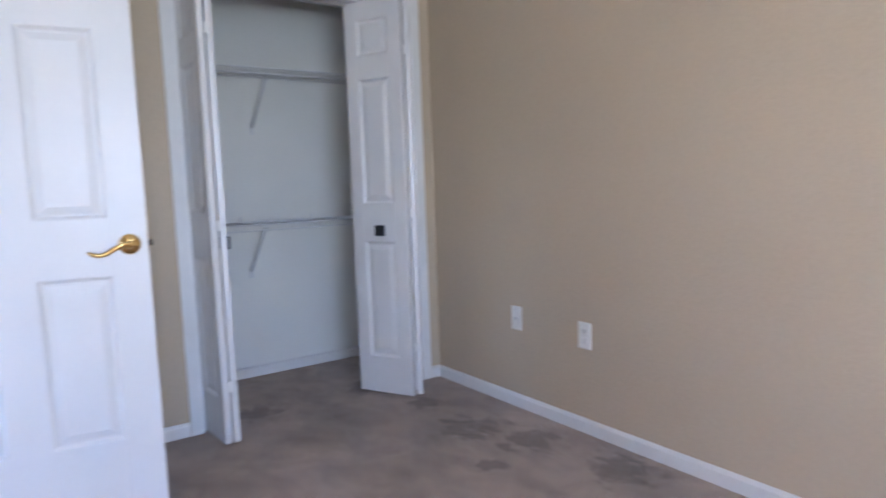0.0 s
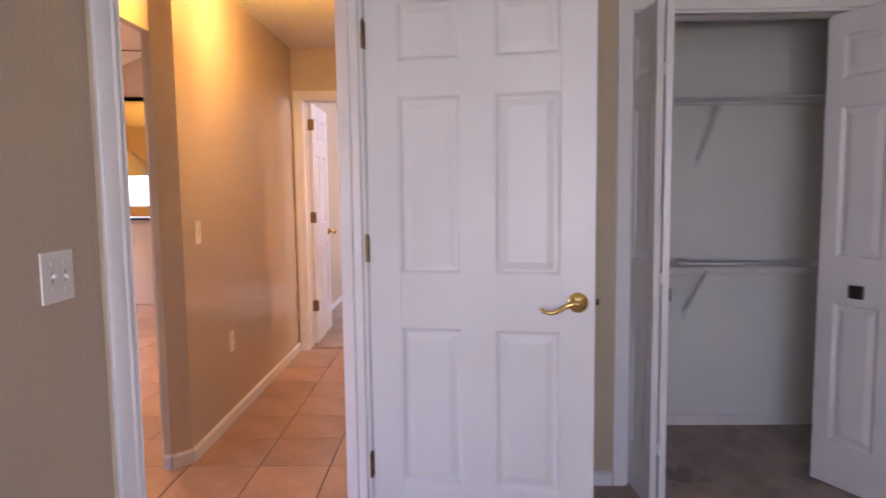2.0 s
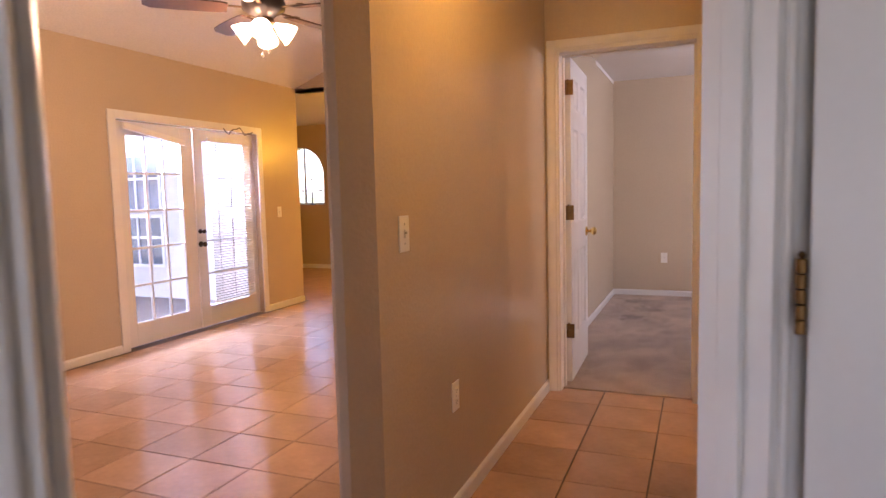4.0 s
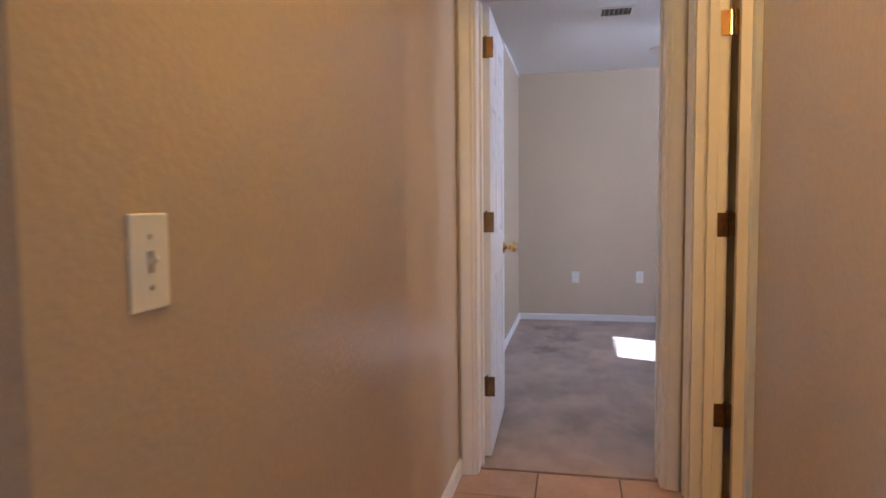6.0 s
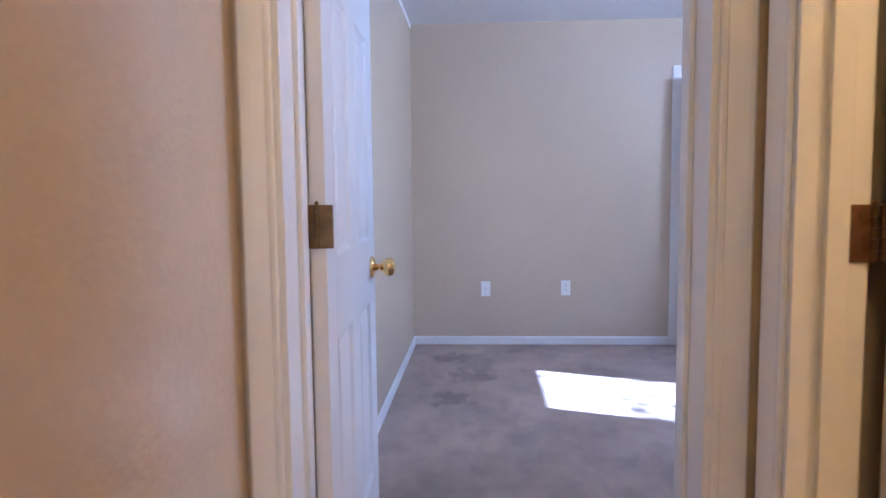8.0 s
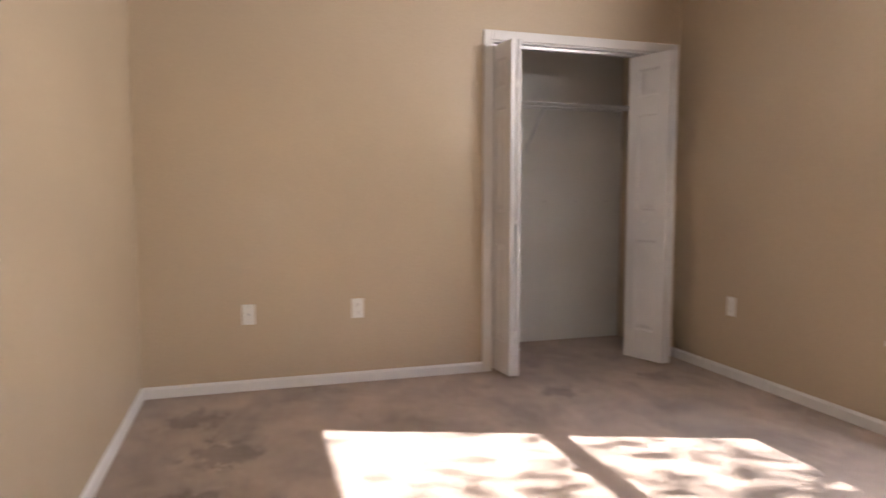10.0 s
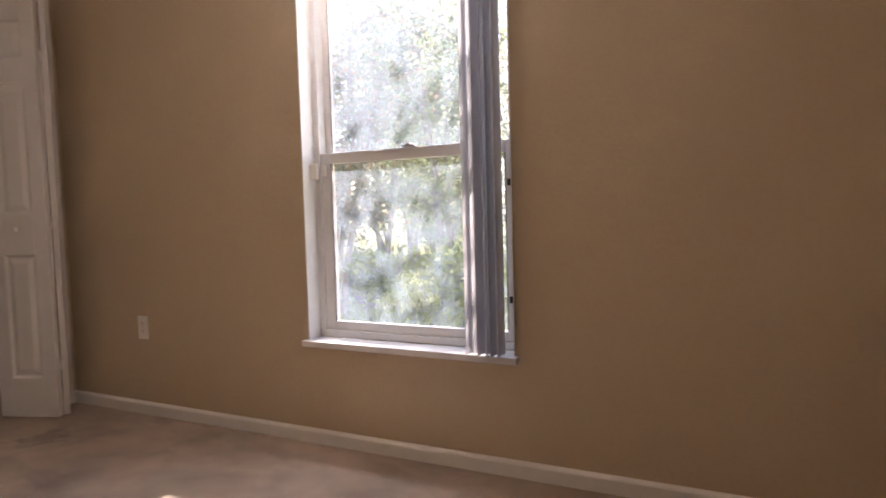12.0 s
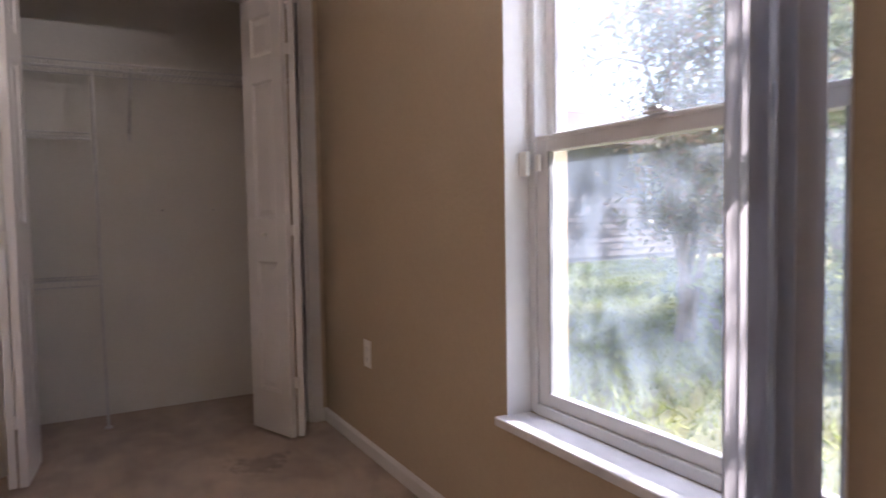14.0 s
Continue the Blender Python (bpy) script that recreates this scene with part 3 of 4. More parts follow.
# skirtings
E0 = (C0[0] + 0.880 * UX, C0[1] + 0.880 * UY)
for p, q in (((-0.851, -1.54), (-0.851, 2.10)), ((E0[0] + 0.06 * UX, E0[1] + 0.06 * UY), C1), (C1, (0.718, 3.287)), ((2.022, 3.287), (2.085, 3.287)), ((2.085, 3.287), (2.085, -1.54)),
             ((-1.235, 3.56), (-1.235, 5.74)), ((-1.308, 3.488), (-1.235, 3.56)), ((-1.338, 3.488), (-1.308, 3.488)),
             ((-0.31, 4.745), (-0.31, 3.93)), ((-1.305, 5.88), (-1.305, 9.49)), ((-1.305, 9.49), (0.633, 9.49)), ((1.996, 9.49), (2.02, 9.49)), ((2.02, 9.49), (2.02, 5.88)),
             ((0.55, 4.0), (2.07, 4.0)), ((-4.68, -1.5), (-4.68, 5.65)), ((-4.68, 7.53), (-4.68, 8.2)), ((-4.68, 8.2), (-8.0, 8.2)), ((-8.0, 11.15), (-1.43, 11.15))):
    baseboard(p, q)

# ---- doorways and doors ----
ROWS = [(0.28, 0.83), (1.015, 1.61), (1.725, 1.92)]
door_frame("door_1", PL, PR, 0.115, 2.045, label="white moulded frame of the slanted bedroom doorway", stop=0.04)
d1 = thing("panel_door", pose(-0.252, 2.768, 0, 0, 0, -10.5), "white six-panel bedroom door standing wide open", "door")
door_leaf(d1, 0.757, 2.03, 0.035, [(0.108, 0.318), (0.433, 0.645)], ROWS, 0.014)
knob(d1, 0.702, 0.929, -1, BRASS, 0.0, -1)
knob(d1, 0.702, 0.929, 1, BRASS, 0.035, -1)
bm = bmesh.new()
box(bm, 0.7565, 0.7585, 0.006, 0.029, 0.90, 0.957, 0.0005)
lp = part("latch_plate", bm, OLD_BRASS, d1)
bm = bmesh.new()
box(bm, 0.758, 0.770, 0.012, 0.023, 0.919, 0.939, 0.002)
part("latch_bolt", bm, DARK, lp)
for z in (0.33, 1.10, 1.82):
    hinge(d1, -0.008, -0.004, z, 1, leaf_way="y")
bm = bmesh.new()
m = pose(PL[0], PL[1], 0, 0, 0, math.degrees(math.atan2(UY, UX)))
box(bm, 0.0181, 0.0195, 0.008, 0.038, 0.925, 0.985, 0.0005, m)
tagged(link("strike_plate", bm, DARK), "dark bronze strike plate set into the door jamb", "strike plate")

door_frame("door_2", (-1.17, 5.7405), (-0.385, 5.7405), 0.165, 2.045, label="white moulded frame of the second bedroom doorway", stop=0.085)
d2 = thing("panel_door", pose(-1.117, 5.912, 0, 0, 0, 91.5), "white six-panel bedroom door open against the wall", "door")
door_leaf(d2, 0.72, 2.03, 0.035, [(0.10, 0.298), (0.41, 0.612)], ROWS, 0.014)
knob(d2, 0.645, 0.93, -1)
knob(d2, 0.645, 0.93, 1, BRASS, 0.035)
for z in (0.34, 1.085, 1.85):
    hinge(d2, -0.004, 0.018, z, -1, leaf_way="y")
    hinge(d2, -0.003, 0.018, z, 1, leaf_way="y")
bm = bmesh.new()
box(bm, 0.7195, 0.7215, 0.006, 0.029, 0.905, 0.965, 0.0005)
part("latch_plate", bm, OLD_BRASS, d2)

door_frame("door_3", (-0.31, 5.65), (-0.31, 4.80), 0.115, 2.045, label="white moulded frame of the bathroom doorway", stop=0.045)
d3 = thing("panel_door", pose(-0.163, 5.597, 0), "white six-panel bathroom door swung fully open", "door")
door_leaf(d3, 0.73, 2.03, 0.035, [(0.108, 0.305), (0.415, 0.622)], ROWS, 0.014)
knob(d3, 0.667, 0.935, -1)
for z in (0.352, 1.08, 1.82):
    hinge(d3, -0.028, 0.0325, z, -1, material=BRASS if z > 1.5 else OLD_BRASS, leaf_way="x")
    hinge(d3, -0.012, 0.032, z, 1, leaf_way="x")

door_frame("door_4", (-0.31, 3.87), (-0.31, 3.08), 0.115, 2.045, label="white moulded frame of the linen closet", stop=0.055)
d4 = thing("panel_door", pose(-0.292, 3.85, 0, 0, 0, -90), "white six-panel linen closet door, shut", "door")
door_leaf(d4, 0.75, 2.02, 0.035, [(0.108, 0.316), (0.428, 0.64)], ROWS, 0.014)
bm = bmesh.new()
turned(bm, ((0.012, 0), (0.010, 0.004), (0.007, 0.010), (0.012, 0.017), (0.014, 0.024), (0.009, 0.030)), pose(0.088, 0, 0.915, 90), 20)
part("knob", bm, PLATE, d4, "white round knob", True)
for z in (0.33, 1.08, 1.82):
    hinge(d4, 0.757, -0.004, z, -1, leaf_way="x")


def closet_frame(name, x0, x1, y, height, wide, label):
    """Flat casing and linings of a closet opening in a wall with its face at y."""
    th = thing(name, pose(0, y, 0), label, "door frame", kind="structure")
    for a, b, z0, z1 in ((x0 - wide, x0, 0, height + wide), (x1, x1 + wide, 0, height + wide), (x0 + 0.0005, x1 - 0.0005, height, height + wide)):
        bm = bmesh.new()
        box(bm, a, b, -0.014, -0.0002, z0, z1, 0.003)
        part("casing", bm, TRIM, th)
    for a, b, z0, z1 in ((x0, x0 + 0.012, 0, height), (x1 - 0.012, x1, 0, height), (x0 + 0.0125, x1 - 0.0125, height - 0.012, height)):
        bm = bmesh.new()
        box(bm, a, b, 0, 0.1, z0, z1)
        part("lining", bm, TRIM, th)
    bm = bmesh.new()
    box(bm, x0 + 0.02, x1 - 0.02, 0.025, 0.055, height - 0.034, height - 0.013, 0.002)
    part("track", bm, STEEL, th, "grey metal door track")
    return th


def bifold(pivot, tip1, tip2, inner, label, pull):
    """A folded pair of one-column panel leaves; pull: black, white or none."""
    th = thing("bifold_door", pose(pivot[0], pivot[1], 0), label, "bifold door", "bifold closet doors")
    t = 0.028
    for a, b, own in ((pivot, tip1, False), (inner, tip2, True)):
        d = Vector((b[0] - a[0], b[1] - a[1], 0))
        w = d.length
        leaf = door_leaf(th, w, 1.995, t, [(0.07, w - 0.07)], [(0.21, 0.81), (1.0, 1.62), (1.73, 1.91)], 0.022)
        leaf.matrix_basis = pose(a[0] - pivot[0], a[1] - pivot[1], 0, 0, 0, math.degrees(math.atan2(d.y, d.x))) @ pose(0, -t / 2, 0)
        if own and pull:
            for side, yy in ((-1, 0.0), (1, t)):
                bm = bmesh.new()
                if pull == "black":
                    box(bm, w * 0.52 - 0.027, w * 0.52 + 0.027, min(yy, yy + side * 0.018), max(yy, yy + side * 0.018), 0.838, 0.892, 0.004)
                    part("pull", bm, BLACK, leaf, "black square pull")
                else:
                    turned(bm, ((0.008, 0), (0.006, 0.008), (0.011, 0.014), (0.011, 0.018), (0.006, 0.021)), pose(w * 0.5, yy, 0.93, 90 if side < 0 else -90), 16)
                    part("pull", bm, PLATE, leaf, "small white knob", True)
    mid = ((tip1[0] + tip2[0]) / 2 - pivot[0], (tip1[1] + tip2[1]) / 2 - pivot[1] - 0.004)
    w = 0.014
    for z in (0.27, 0.95, 1.74):
        bm = bmesh.new()
        box(bm, mid[0] - w, mid[0] + w, mid[1] - 0.003, mid[1], z - 0.024, z + 0.024, 0.001)
        turned(bm, ((0.004, -0.024), (0.004, 0.024)), pose(mid[0], mid[1] - 0.004, z), 10)
        for dz in (-0.018, 0.018):
            for dx in (-w * 0.6, w * 0.6):
                turned(bm, ((0.003, 0), (0.0025, 0.0015)), pose(mid[0] + dx, mid[1] - 0.003, z + dz, 90), 8)
        part("hinge", bm, TRIM, th)
    return th


closet_frame("door_5", 0.775, 1.965, 3.287, 2.02, 0.053, "white flat casing round the first closet opening")
bifold((0.797, 3.33), (0.818, 3.035), (0.852, 3.035), (0.925, 3.33), "white folded bifold closet door with panels", "black")
bifold((1.945, 3.33), (1.790, 3.04), (1.757, 3.04), (1.612, 3.33), "white folded bifold closet door with a black pull", "black")
closet_frame("door_6", 0.69, 1.94, 9.49, 2.03, 0.057, "white flat casing round the second closet opening")
bifold((0.713, 9.545), (0.742, 9.28), (0.776, 9.277), (0.805, 9.555), "white folded bifold closet door ajar", "")
bifold((1.92, 9.55), (1.828, 9.275), (1.794, 9.272), (1.69, 9.555), "white folded bifold closet door with small knob", "white")


# ---- closet fittings ----
def wire_shelf(x0, x1, yb, depth, z, brackets, label):
    """White coated wire shelf: rods, deck wires, lip and slanted braces."""
    th = thing("wire_shelf", pose(x0, yb, z), label, "wire shelf", "wire closet shelves")
    L = x1 - x0
    for y, zz, nm, r in ((-0.004, 0, "back_rod", 0.003), (-depth, 0, "front_rod", 0.0042), (-depth - 0.002, -0.03, "lip_rod", 0.0042), (-depth / 2, -0.004, "middle_rod", 0.003)):
        bm = bmesh.new()
        tube(bm, [(0, y, zz), (L, y, zz)], r, 6)
        part(nm, bm, WIRE, th)
    bm = bmesh.new()
    for i in range(int(L / 0.025)):
        x = 0.0125 + i * 0.025
        tube(bm, [(x, -0.003, 0.003), (x, -depth, 0.003), (x, -depth - 0.002, -0.028)], 0.0022, 4)
    tagged(part("deck", bm, WIRE, th), kind="stuff")
    for bx in brackets:
        bm = bmesh.new()
        box(bm, -0.008, 0.008, -0.004, 0.004, 0, math.hypot(depth * 0.95, 0.27), 0.001, pose(bx - x0, -depth * 0.97, -0.01, -math.degrees(math.atan2(depth * 0.95, -0.27)), 0, 0))
        box(bm, bx - x0 - 0.009, bx - x0 + 0.009, -0.006, -0.0005, -0.32, -0.25, 0.001)
        part("brace", bm, WIRE, th)
    return th


wire_shelf(0.552, 2.068, 3.999, 0.31, 1.725, (1.33,), "white wire shelf high in the closet")
wire_shelf(0.552, 2.068, 3.999, 0.31, 0.905, (1.275,), "white wire shelf at waist height in the closet")
wire_shelf(0.452, 2.018, 10.169, 0.31, 1.735, (1.23,), "white wire shelf across the top of the closet")
wire_shelf(0.452, 1.05, 10.169, 0.23, 1.42, (), "short white wire shelf in the closet tower")
wire_shelf(0.452, 1.06, 10.169, 0.23, 0.728, (), "short white wire shelf in the closet tower")
bm = bmesh.new()
tube(bm, [(1.072, 9.935, 0.006), (1.07, 9.935, 0.4), (1.066, 9.93, 1.70)], 0.007, 10)
box(bm, 1.055, 1.089, 9.918, 9.952, 0.006, 0.012, 0.002)
tagged(link("shelf_pole", bm, WIRE), "slim white metal pole carrying the wire shelves", "shelf pole")
for x in (1.372, 1.63, 1.886):
    bm = bmesh.new()
    turned(bm, ((0.006, 0), (0.007, 0.005), (0.003, 0.012), (0.001, 0.013)), pose(x, 10.1695, 1.057, 90), 10)
    tagged(link("wall_anchor", bm, STEEL), "small grey plastic anchor stuck in the closet wall", "wall anchor", "wall anchors")

bm = bmesh.new()
tube(bm, [(1.160, 3.78, 0.948), (1.162, 3.78, 0.922), (1.175, 3.779, 0.9165), (1.545, 3.752, 0.9165), (1.556, 3.751, 0.922), (1.558, 3.751, 0.948)], 0.0055, 8)
tagged(link("shelf_rail", bm, WIRE), "loose white wire rail lying on the closet shelf", "wire rail")

# ---- plates on the walls ----
FACE_W, FACE_E = -90, 90           # plates that face -x and +x
plate("outlet", pose(2.085, 2.62, 0.44, 0, 0, FACE_W), "cable", "white cable outlet plate low on the beige wall", "wall plates")
plate("outlet", pose(2.085, 2.19, 0.43, 0, 0, FACE_W), "outlet", "white double power outlet low on the beige wall", "wall plates")
plate("light_switch", pose(-0.851, 1.981, 1.117, 0, 0, FACE_E), "switch2", "white double toggle light switch beside the doorway", "wall plates")
plate("light_switch", pose(-1.235, 3.735, 1.104, 0, 0, FACE_E), "switch1", "white single toggle light switch in the hall", "wall plates")
plate("outlet", pose(-1.235, 4.15, 0.455, 0, 0, FACE_E), "outlet", "white power outlet low on the hall wall", "wall plates")
plate("outlet", pose(-0.749, 9.49, 0.437), "cable", "white cable outlet plate low on the beige wall", "wall plates")
plate("outlet", pose(-0.14, 9.49, 0.443), "outlet", "white double power outlet low on the beige wall", "wall plates")
plate("outlet", pose(2.02, 8.94, 0.435, 0, 0, FACE_W), "outlet", "white double power outlet beside the window", "wall plates")
plate("outlet", pose(-1.305, 7.30, 0.375, 0, 0, FACE_E), "outlet", "white double power outlet behind the door", "wall plates")
plate("light_switch", pose(-4.68, 7.80, 1.06, 0, 0, FACE_E), "switch1", "white light switch beside the glazed doors", "wall plates")

# ---- tall window of the second bedroom ----
win = thing("window_1", pose(2.10, 7.475, 0), "white aluminium single-hung window with dusty panes", "window", kind="structure")
WY0, WY1, WZ0, WZ1, RAIL = -0.455, 0.455, 0.445, 2.05, 1.195
for nm, x0, x1, y0, y1, z0, z1 in (("frame_side", 0, 0.07, WY0, WY0 + 0.03, WZ0, WZ1), ("frame_side", 0, 0.07, WY1 - 0.03, WY1, WZ0, WZ1), ("frame_sill", -0.005, 0.075, WY0 + 0.0302, WY1 - 0.0302, WZ0, WZ0 + 0.03), ("frame_head", 0, 0.07, WY0 + 0.0302, WY1 - 0.0302, WZ1 - 0.03, WZ1)):
    bm = bmesh.new()
    box(bm, x0, x1, y0, y1, z0, z1, 0.003)
    part(nm, bm, ALU, win)
for nm, x0, z0, z1, st in (("upper_sash", 0.042, RAIL - 0.02, WZ1 - 0.0305, 0.030), ("lower_sash", 0.006, WZ0 + 0.0305, RAIL + 0.022, 0.046)):
    bm = bmesh.new()
    x1 = x0 + 0.026
    a, b = WY0 + 0.0305, WY1 - 0.0305
    sa = st * 0.5
    for q in ((x0, x1, a, a + sa, z0, z1), (x0, x1, b - st, b, z0, z1), (x0, x1, a + sa, b - st, z0, z0 + 0.036), (x0, x1, a + sa, b - st, z1 - 0.045, z1)):
        box(bm, *q, bevel=0.003)
    box(bm, x0 - 0.004, x0, a + st * 0.4, b - st * 0.4, z1 - 0.012, z1 - 0.004)
    sash = part(nm, bm, ALU, win)
    bm = bmesh.new()
    box(bm, x0 + 0.010, x0 + 0.014, a + sa - 0.004, b - st + 0.004, z0 + 0.032, z1 - 0.041)
    pane = part("pane", bm, GLASS, sash, "dusty streaked window pane")
    pane.visible_shadow = False
    bm = bmesh.new()
    for q in ((a + sa - 0.001, a + sa + 0.006), (b - st - 0.006, b - st + 0.001)):
        box(bm, x0 + 0.002, x0 + 0.016, q[0], q[1], z0 + 0.034, z1 - 0.043)
    part("gasket", bm, RUBBER, sash)
bm = bmesh.new()
box(bm, -0.012, 0.012, -0.035, 0.025, RAIL + 0.022, RAIL + 0.031, 0.003)
box(bm, -0.016, -0.004, -0.02, 0.006, RAIL + 0.029, RAIL + 0.037, 0.002)
part("sash_lock", bm, ALU, win)
bm = bmesh.new()
for z in (0.62, 1.05):
    box(bm, -0.004, 0.004, WY0 + 0.032, WY0 + 0.046, z, z + 0.025, 0.001)
part("sash_stop", bm, BLACK, win, "black plastic sash stop")
solid("window_sill", SILL, [(1.985, 2.099, 7.005, 7.945, 0.4185, 0.4445)], "white marble window sill with a rounded front", "window sill", bevel=0.004)
solid("window_reveal", TRIM, [(2.0185, 2.0995, 7.927, 7.9297, 0.4447, 2.0495), (2.0185, 2.0995, 7.0203, 7.023, 0.4447, 2.0495), (2.0185, 2.0995, 7.0232, 7.9268, 2.0465, 2.0495)], "white plastered reveal of the tall window", "window reveal")
bm = bmesh.new()
box(bm, 2.066, 2.082, 7.895, 7.9268, 1.108, 1.175, 0.003)
sensor = tagged(link("window_sensor", bm, PLATE), "small white alarm sensor on the window reveal", "sensor")
bm = bmesh.new()
box(bm, 2.088, 2.098, 7.868, 7.884, 1.12, 1.165, 0.002)
tagged(link("sensor_magnet", bm, PLATE), "small white alarm magnet on the sash", "sensor")

blinds = thing("vertical_blinds", pose(1.965, 7.11, 0), "grey vinyl vertical blinds drawn into a stack", "blinds")
bm = bmesh.new()
box(bm, -0.03, 0.052, -0.10, 0.86, 2.08, 2.125, 0.004)
part("headrail", bm, ALU, blinds)
rng = random.Random(4)
for i in range(6):
    y = -0.062 + i * 0.023
    turn = (5, -4, 9, -6, 4, -3)[i]
    bm = bmesh.new()
    top, bot = 2.082, 0.452
    rows = []
    for k in range(7):
        s = k / 6 - 0.5
        bow = 0.012 * (1 - 4 * s * s)
        rows.append((s * 0.089, bow))
    lo = [bm.verts.new((x, b, bot)) for x, b in rows] + [bm.verts.new((x, b + 0.0011, bot)) for x, b in rows[::-1]]
    hi = [bm.verts.new((x, b, top)) for x, b in rows] + [bm.verts.new((x, b + 0.0011, top)) for x, b in rows[::-1]]
    nn = len(lo)
    for k in range(nn):
        bm.faces.new((lo[k], lo[(k + 1) % nn], hi[(k + 1) % nn], hi[k]))
    bm.faces.new(lo[::-1])
    bm.faces.new(hi)
    sl = part("slat", bm, BLIND, blinds, smooth=False)
    sl.matrix_basis = pose(0, y, 0, 0, 0, turn)

# window frame of the great room, added out of view round its fill lamp
win = thing("added_window", pose(-4.78, 1.5, 0), "white aluminium window frame added out of view in the great room", "window", kind="structure")
for y0, y1, z0, z1 in ((-1.0, -0.96, 0.5, 2.0), (0.96, 1.0, 0.5, 2.0), (-0.9598, 0.9598, 0.5, 0.54), (-0.9598, 0.9598, 1.96, 2.0)):
    bm = bmesh.new()
    box(bm, -0.05, 0.01, y0, y1, z0, z1, 0.003)
    part("frame", bm, ALU, win)
# window behind the walker in the first bedroom
win = thing("window_2", pose(-0.08, -1.66, 0), "white aluminium sliding window behind a clear pane", "window", kind="structure")
for x0, x1, z0, z1 in ((-0.65, -0.61, 0.6, 2.05), (0.61, 0.65, 0.6, 2.05), (-0.6098, 0.6098, 0.6, 0.64), (-0.6098, 0.6098, 2.01, 2.05), (-0.02, 0.02, 0.6402, 2.0098)):
    bm = bmesh.new()
    box(bm, x0, x1, -0.03, 0.03, z0, z1, 0.003)
    part("frame", bm, ALU, win)


# ---- ceiling things ----
def ceiling_fan(name, x, y, zc, rod, radius, blades, start, lit, label, metal=DARK, wood=WOOD, trim=OLD_BRASS):
    th = thing(name, pose(x, y, zc), label, "ceiling fan")
    bm = bmesh.new()
    turned(bm, ((0.065, 0), (0.06, -0.03), (0.03, -0.06), (0.014, -0.065)), Matrix(), 24)
    part("canopy", bm, metal, th, smooth=True)
    bm = bmesh.new()
    turned(bm, ((0.012, -0.05), (0.012, -rod)), Matrix(), 12)
    part("downrod", bm, metal, th)
    bm = bmesh.new()
    turned(bm, ((0.03, -rod + 0.03), (0.045, -rod), (0.11, -rod - 0.03), (0.125, -rod - 0.06), (0.12, -rod - 0.10), (0.07, -rod - 0.13), (0.05, -rod - 0.15)), Matrix(), 32)
    part("motor", bm, metal, th, smooth=True)
    for i in range(blades):
        m = pose(0, 0, -rod - 0.10, 0, 0, start + 360 / blades * i)
        bm = bmesh.new()
        ends = []
        out = [(0.20, -0.05), (0.24, -0.060), (radius * 0.7, -0.070), (radius - 0.04, -0.066), (radius, -0.04), (radius, 0.04), (radius - 0.04, 0.066), (radius * 0.7, 0.070), (0.24, 0.060), (0.20, 0.05)]
        lo, hi = ([bm.verts.new(m @ pose(0, 0, 0, 11) @ Vector((px, py, dz))) for px, py in out] for dz in (-0.004, 0.004))
        bm.faces.new(lo[::-1])
        bm.faces.new(hi)
        for k in range(len(out)):
            bm.faces.new((lo[k], lo[(k + 1) % len(out)], hi[(k + 1) % len(out)], hi[k]))
        bl = part("blade", bm, wood, th)
        bm = bmesh.new()
        box(bm, 0.09, 0.25, -0.012, 0.012, 0.005, 0.012, 0.002, m)
        box(bm, 0.22, 0.26, -0.035, 0.035, 0.005, 0.010, 0.002, m)
        part("blade_iron", bm, trim, bl)
    bm = bmesh.new()
    turned(bm, ((0.05, -rod - 0.14), (0.06, -rod - 0.17), (0.045, -rod - 0.20), (0.02, -rod - 0.215)), Matrix(), 24)
    part("light_hub", bm, trim, th, smooth=True)
    if lit:
        for k in range(4):
            a = radians(30 + 90 * k)
            m = pose(0.06 * math.cos(a), 0.06 * math.sin(a), -rod - 0.18) @ pose(0, 0, 0, 0, 0, math.degrees(a)) @ pose(0, 0, 0, 0, 125, 0)
            bm = bmesh.new()
            turned(bm, ((0.012, 0.0), (0.022, 0.02), (0.042, 0.05), (0.055, 0.085), (0.062, 0.11)), m, 20)
            part("shade", bm, BULB, th, "lit frosted glass shade", True)
    for dx, ln in ((-0.02, 0.13), (0.025, 0.11)):
        bm = bmesh.new()
        tube(bm, [(dx, 0, -rod - 0.20), (dx, 0, -rod - 0.21 - ln)], 0.0012, 6)
        turned(bm, ((0.003, 0), (0.009, -0.012), (0.004, -0.028)), pose(dx, 0, -rod - 0.21 - ln), 10)
        part("pull_chain", bm, DARK, th)
    return th


ceiling_fan("ceiling_fan", -2.72, 5.07, 3.02, 0.62, 0.64, 5, 8, True, "dark bronze ceiling fan with lit glass shades")
ceiling_fan("ceiling_fan", 0.33, 7.55, H, 0.10, 0.66, 5, 219, False, "white ceiling fan in the bedroom", PLATE, DOOR, PLATE)

bm = bmesh.new()
tube(bm, [(0.70, 1.30, H), (0.701, 1.302, 2.0), (0.698, 1.30, 1.54)], 0.0025, 6)
turned(bm, ((0.002, 0.03), (0.004, 0.02), (0.0065, 0.0), (0.004, -0.012), (0.001, -0.016)), pose(0.698, 1.30, 1.515), 12)
turned(bm, ((0.02, 0), (0.018, -0.008), (0.006, -0.012)), pose(0.70, 1.30, H), 16)
tagged(link("pull_cord", bm, PLATE), "thin white pull cord hanging from the ceiling", "pull cord")

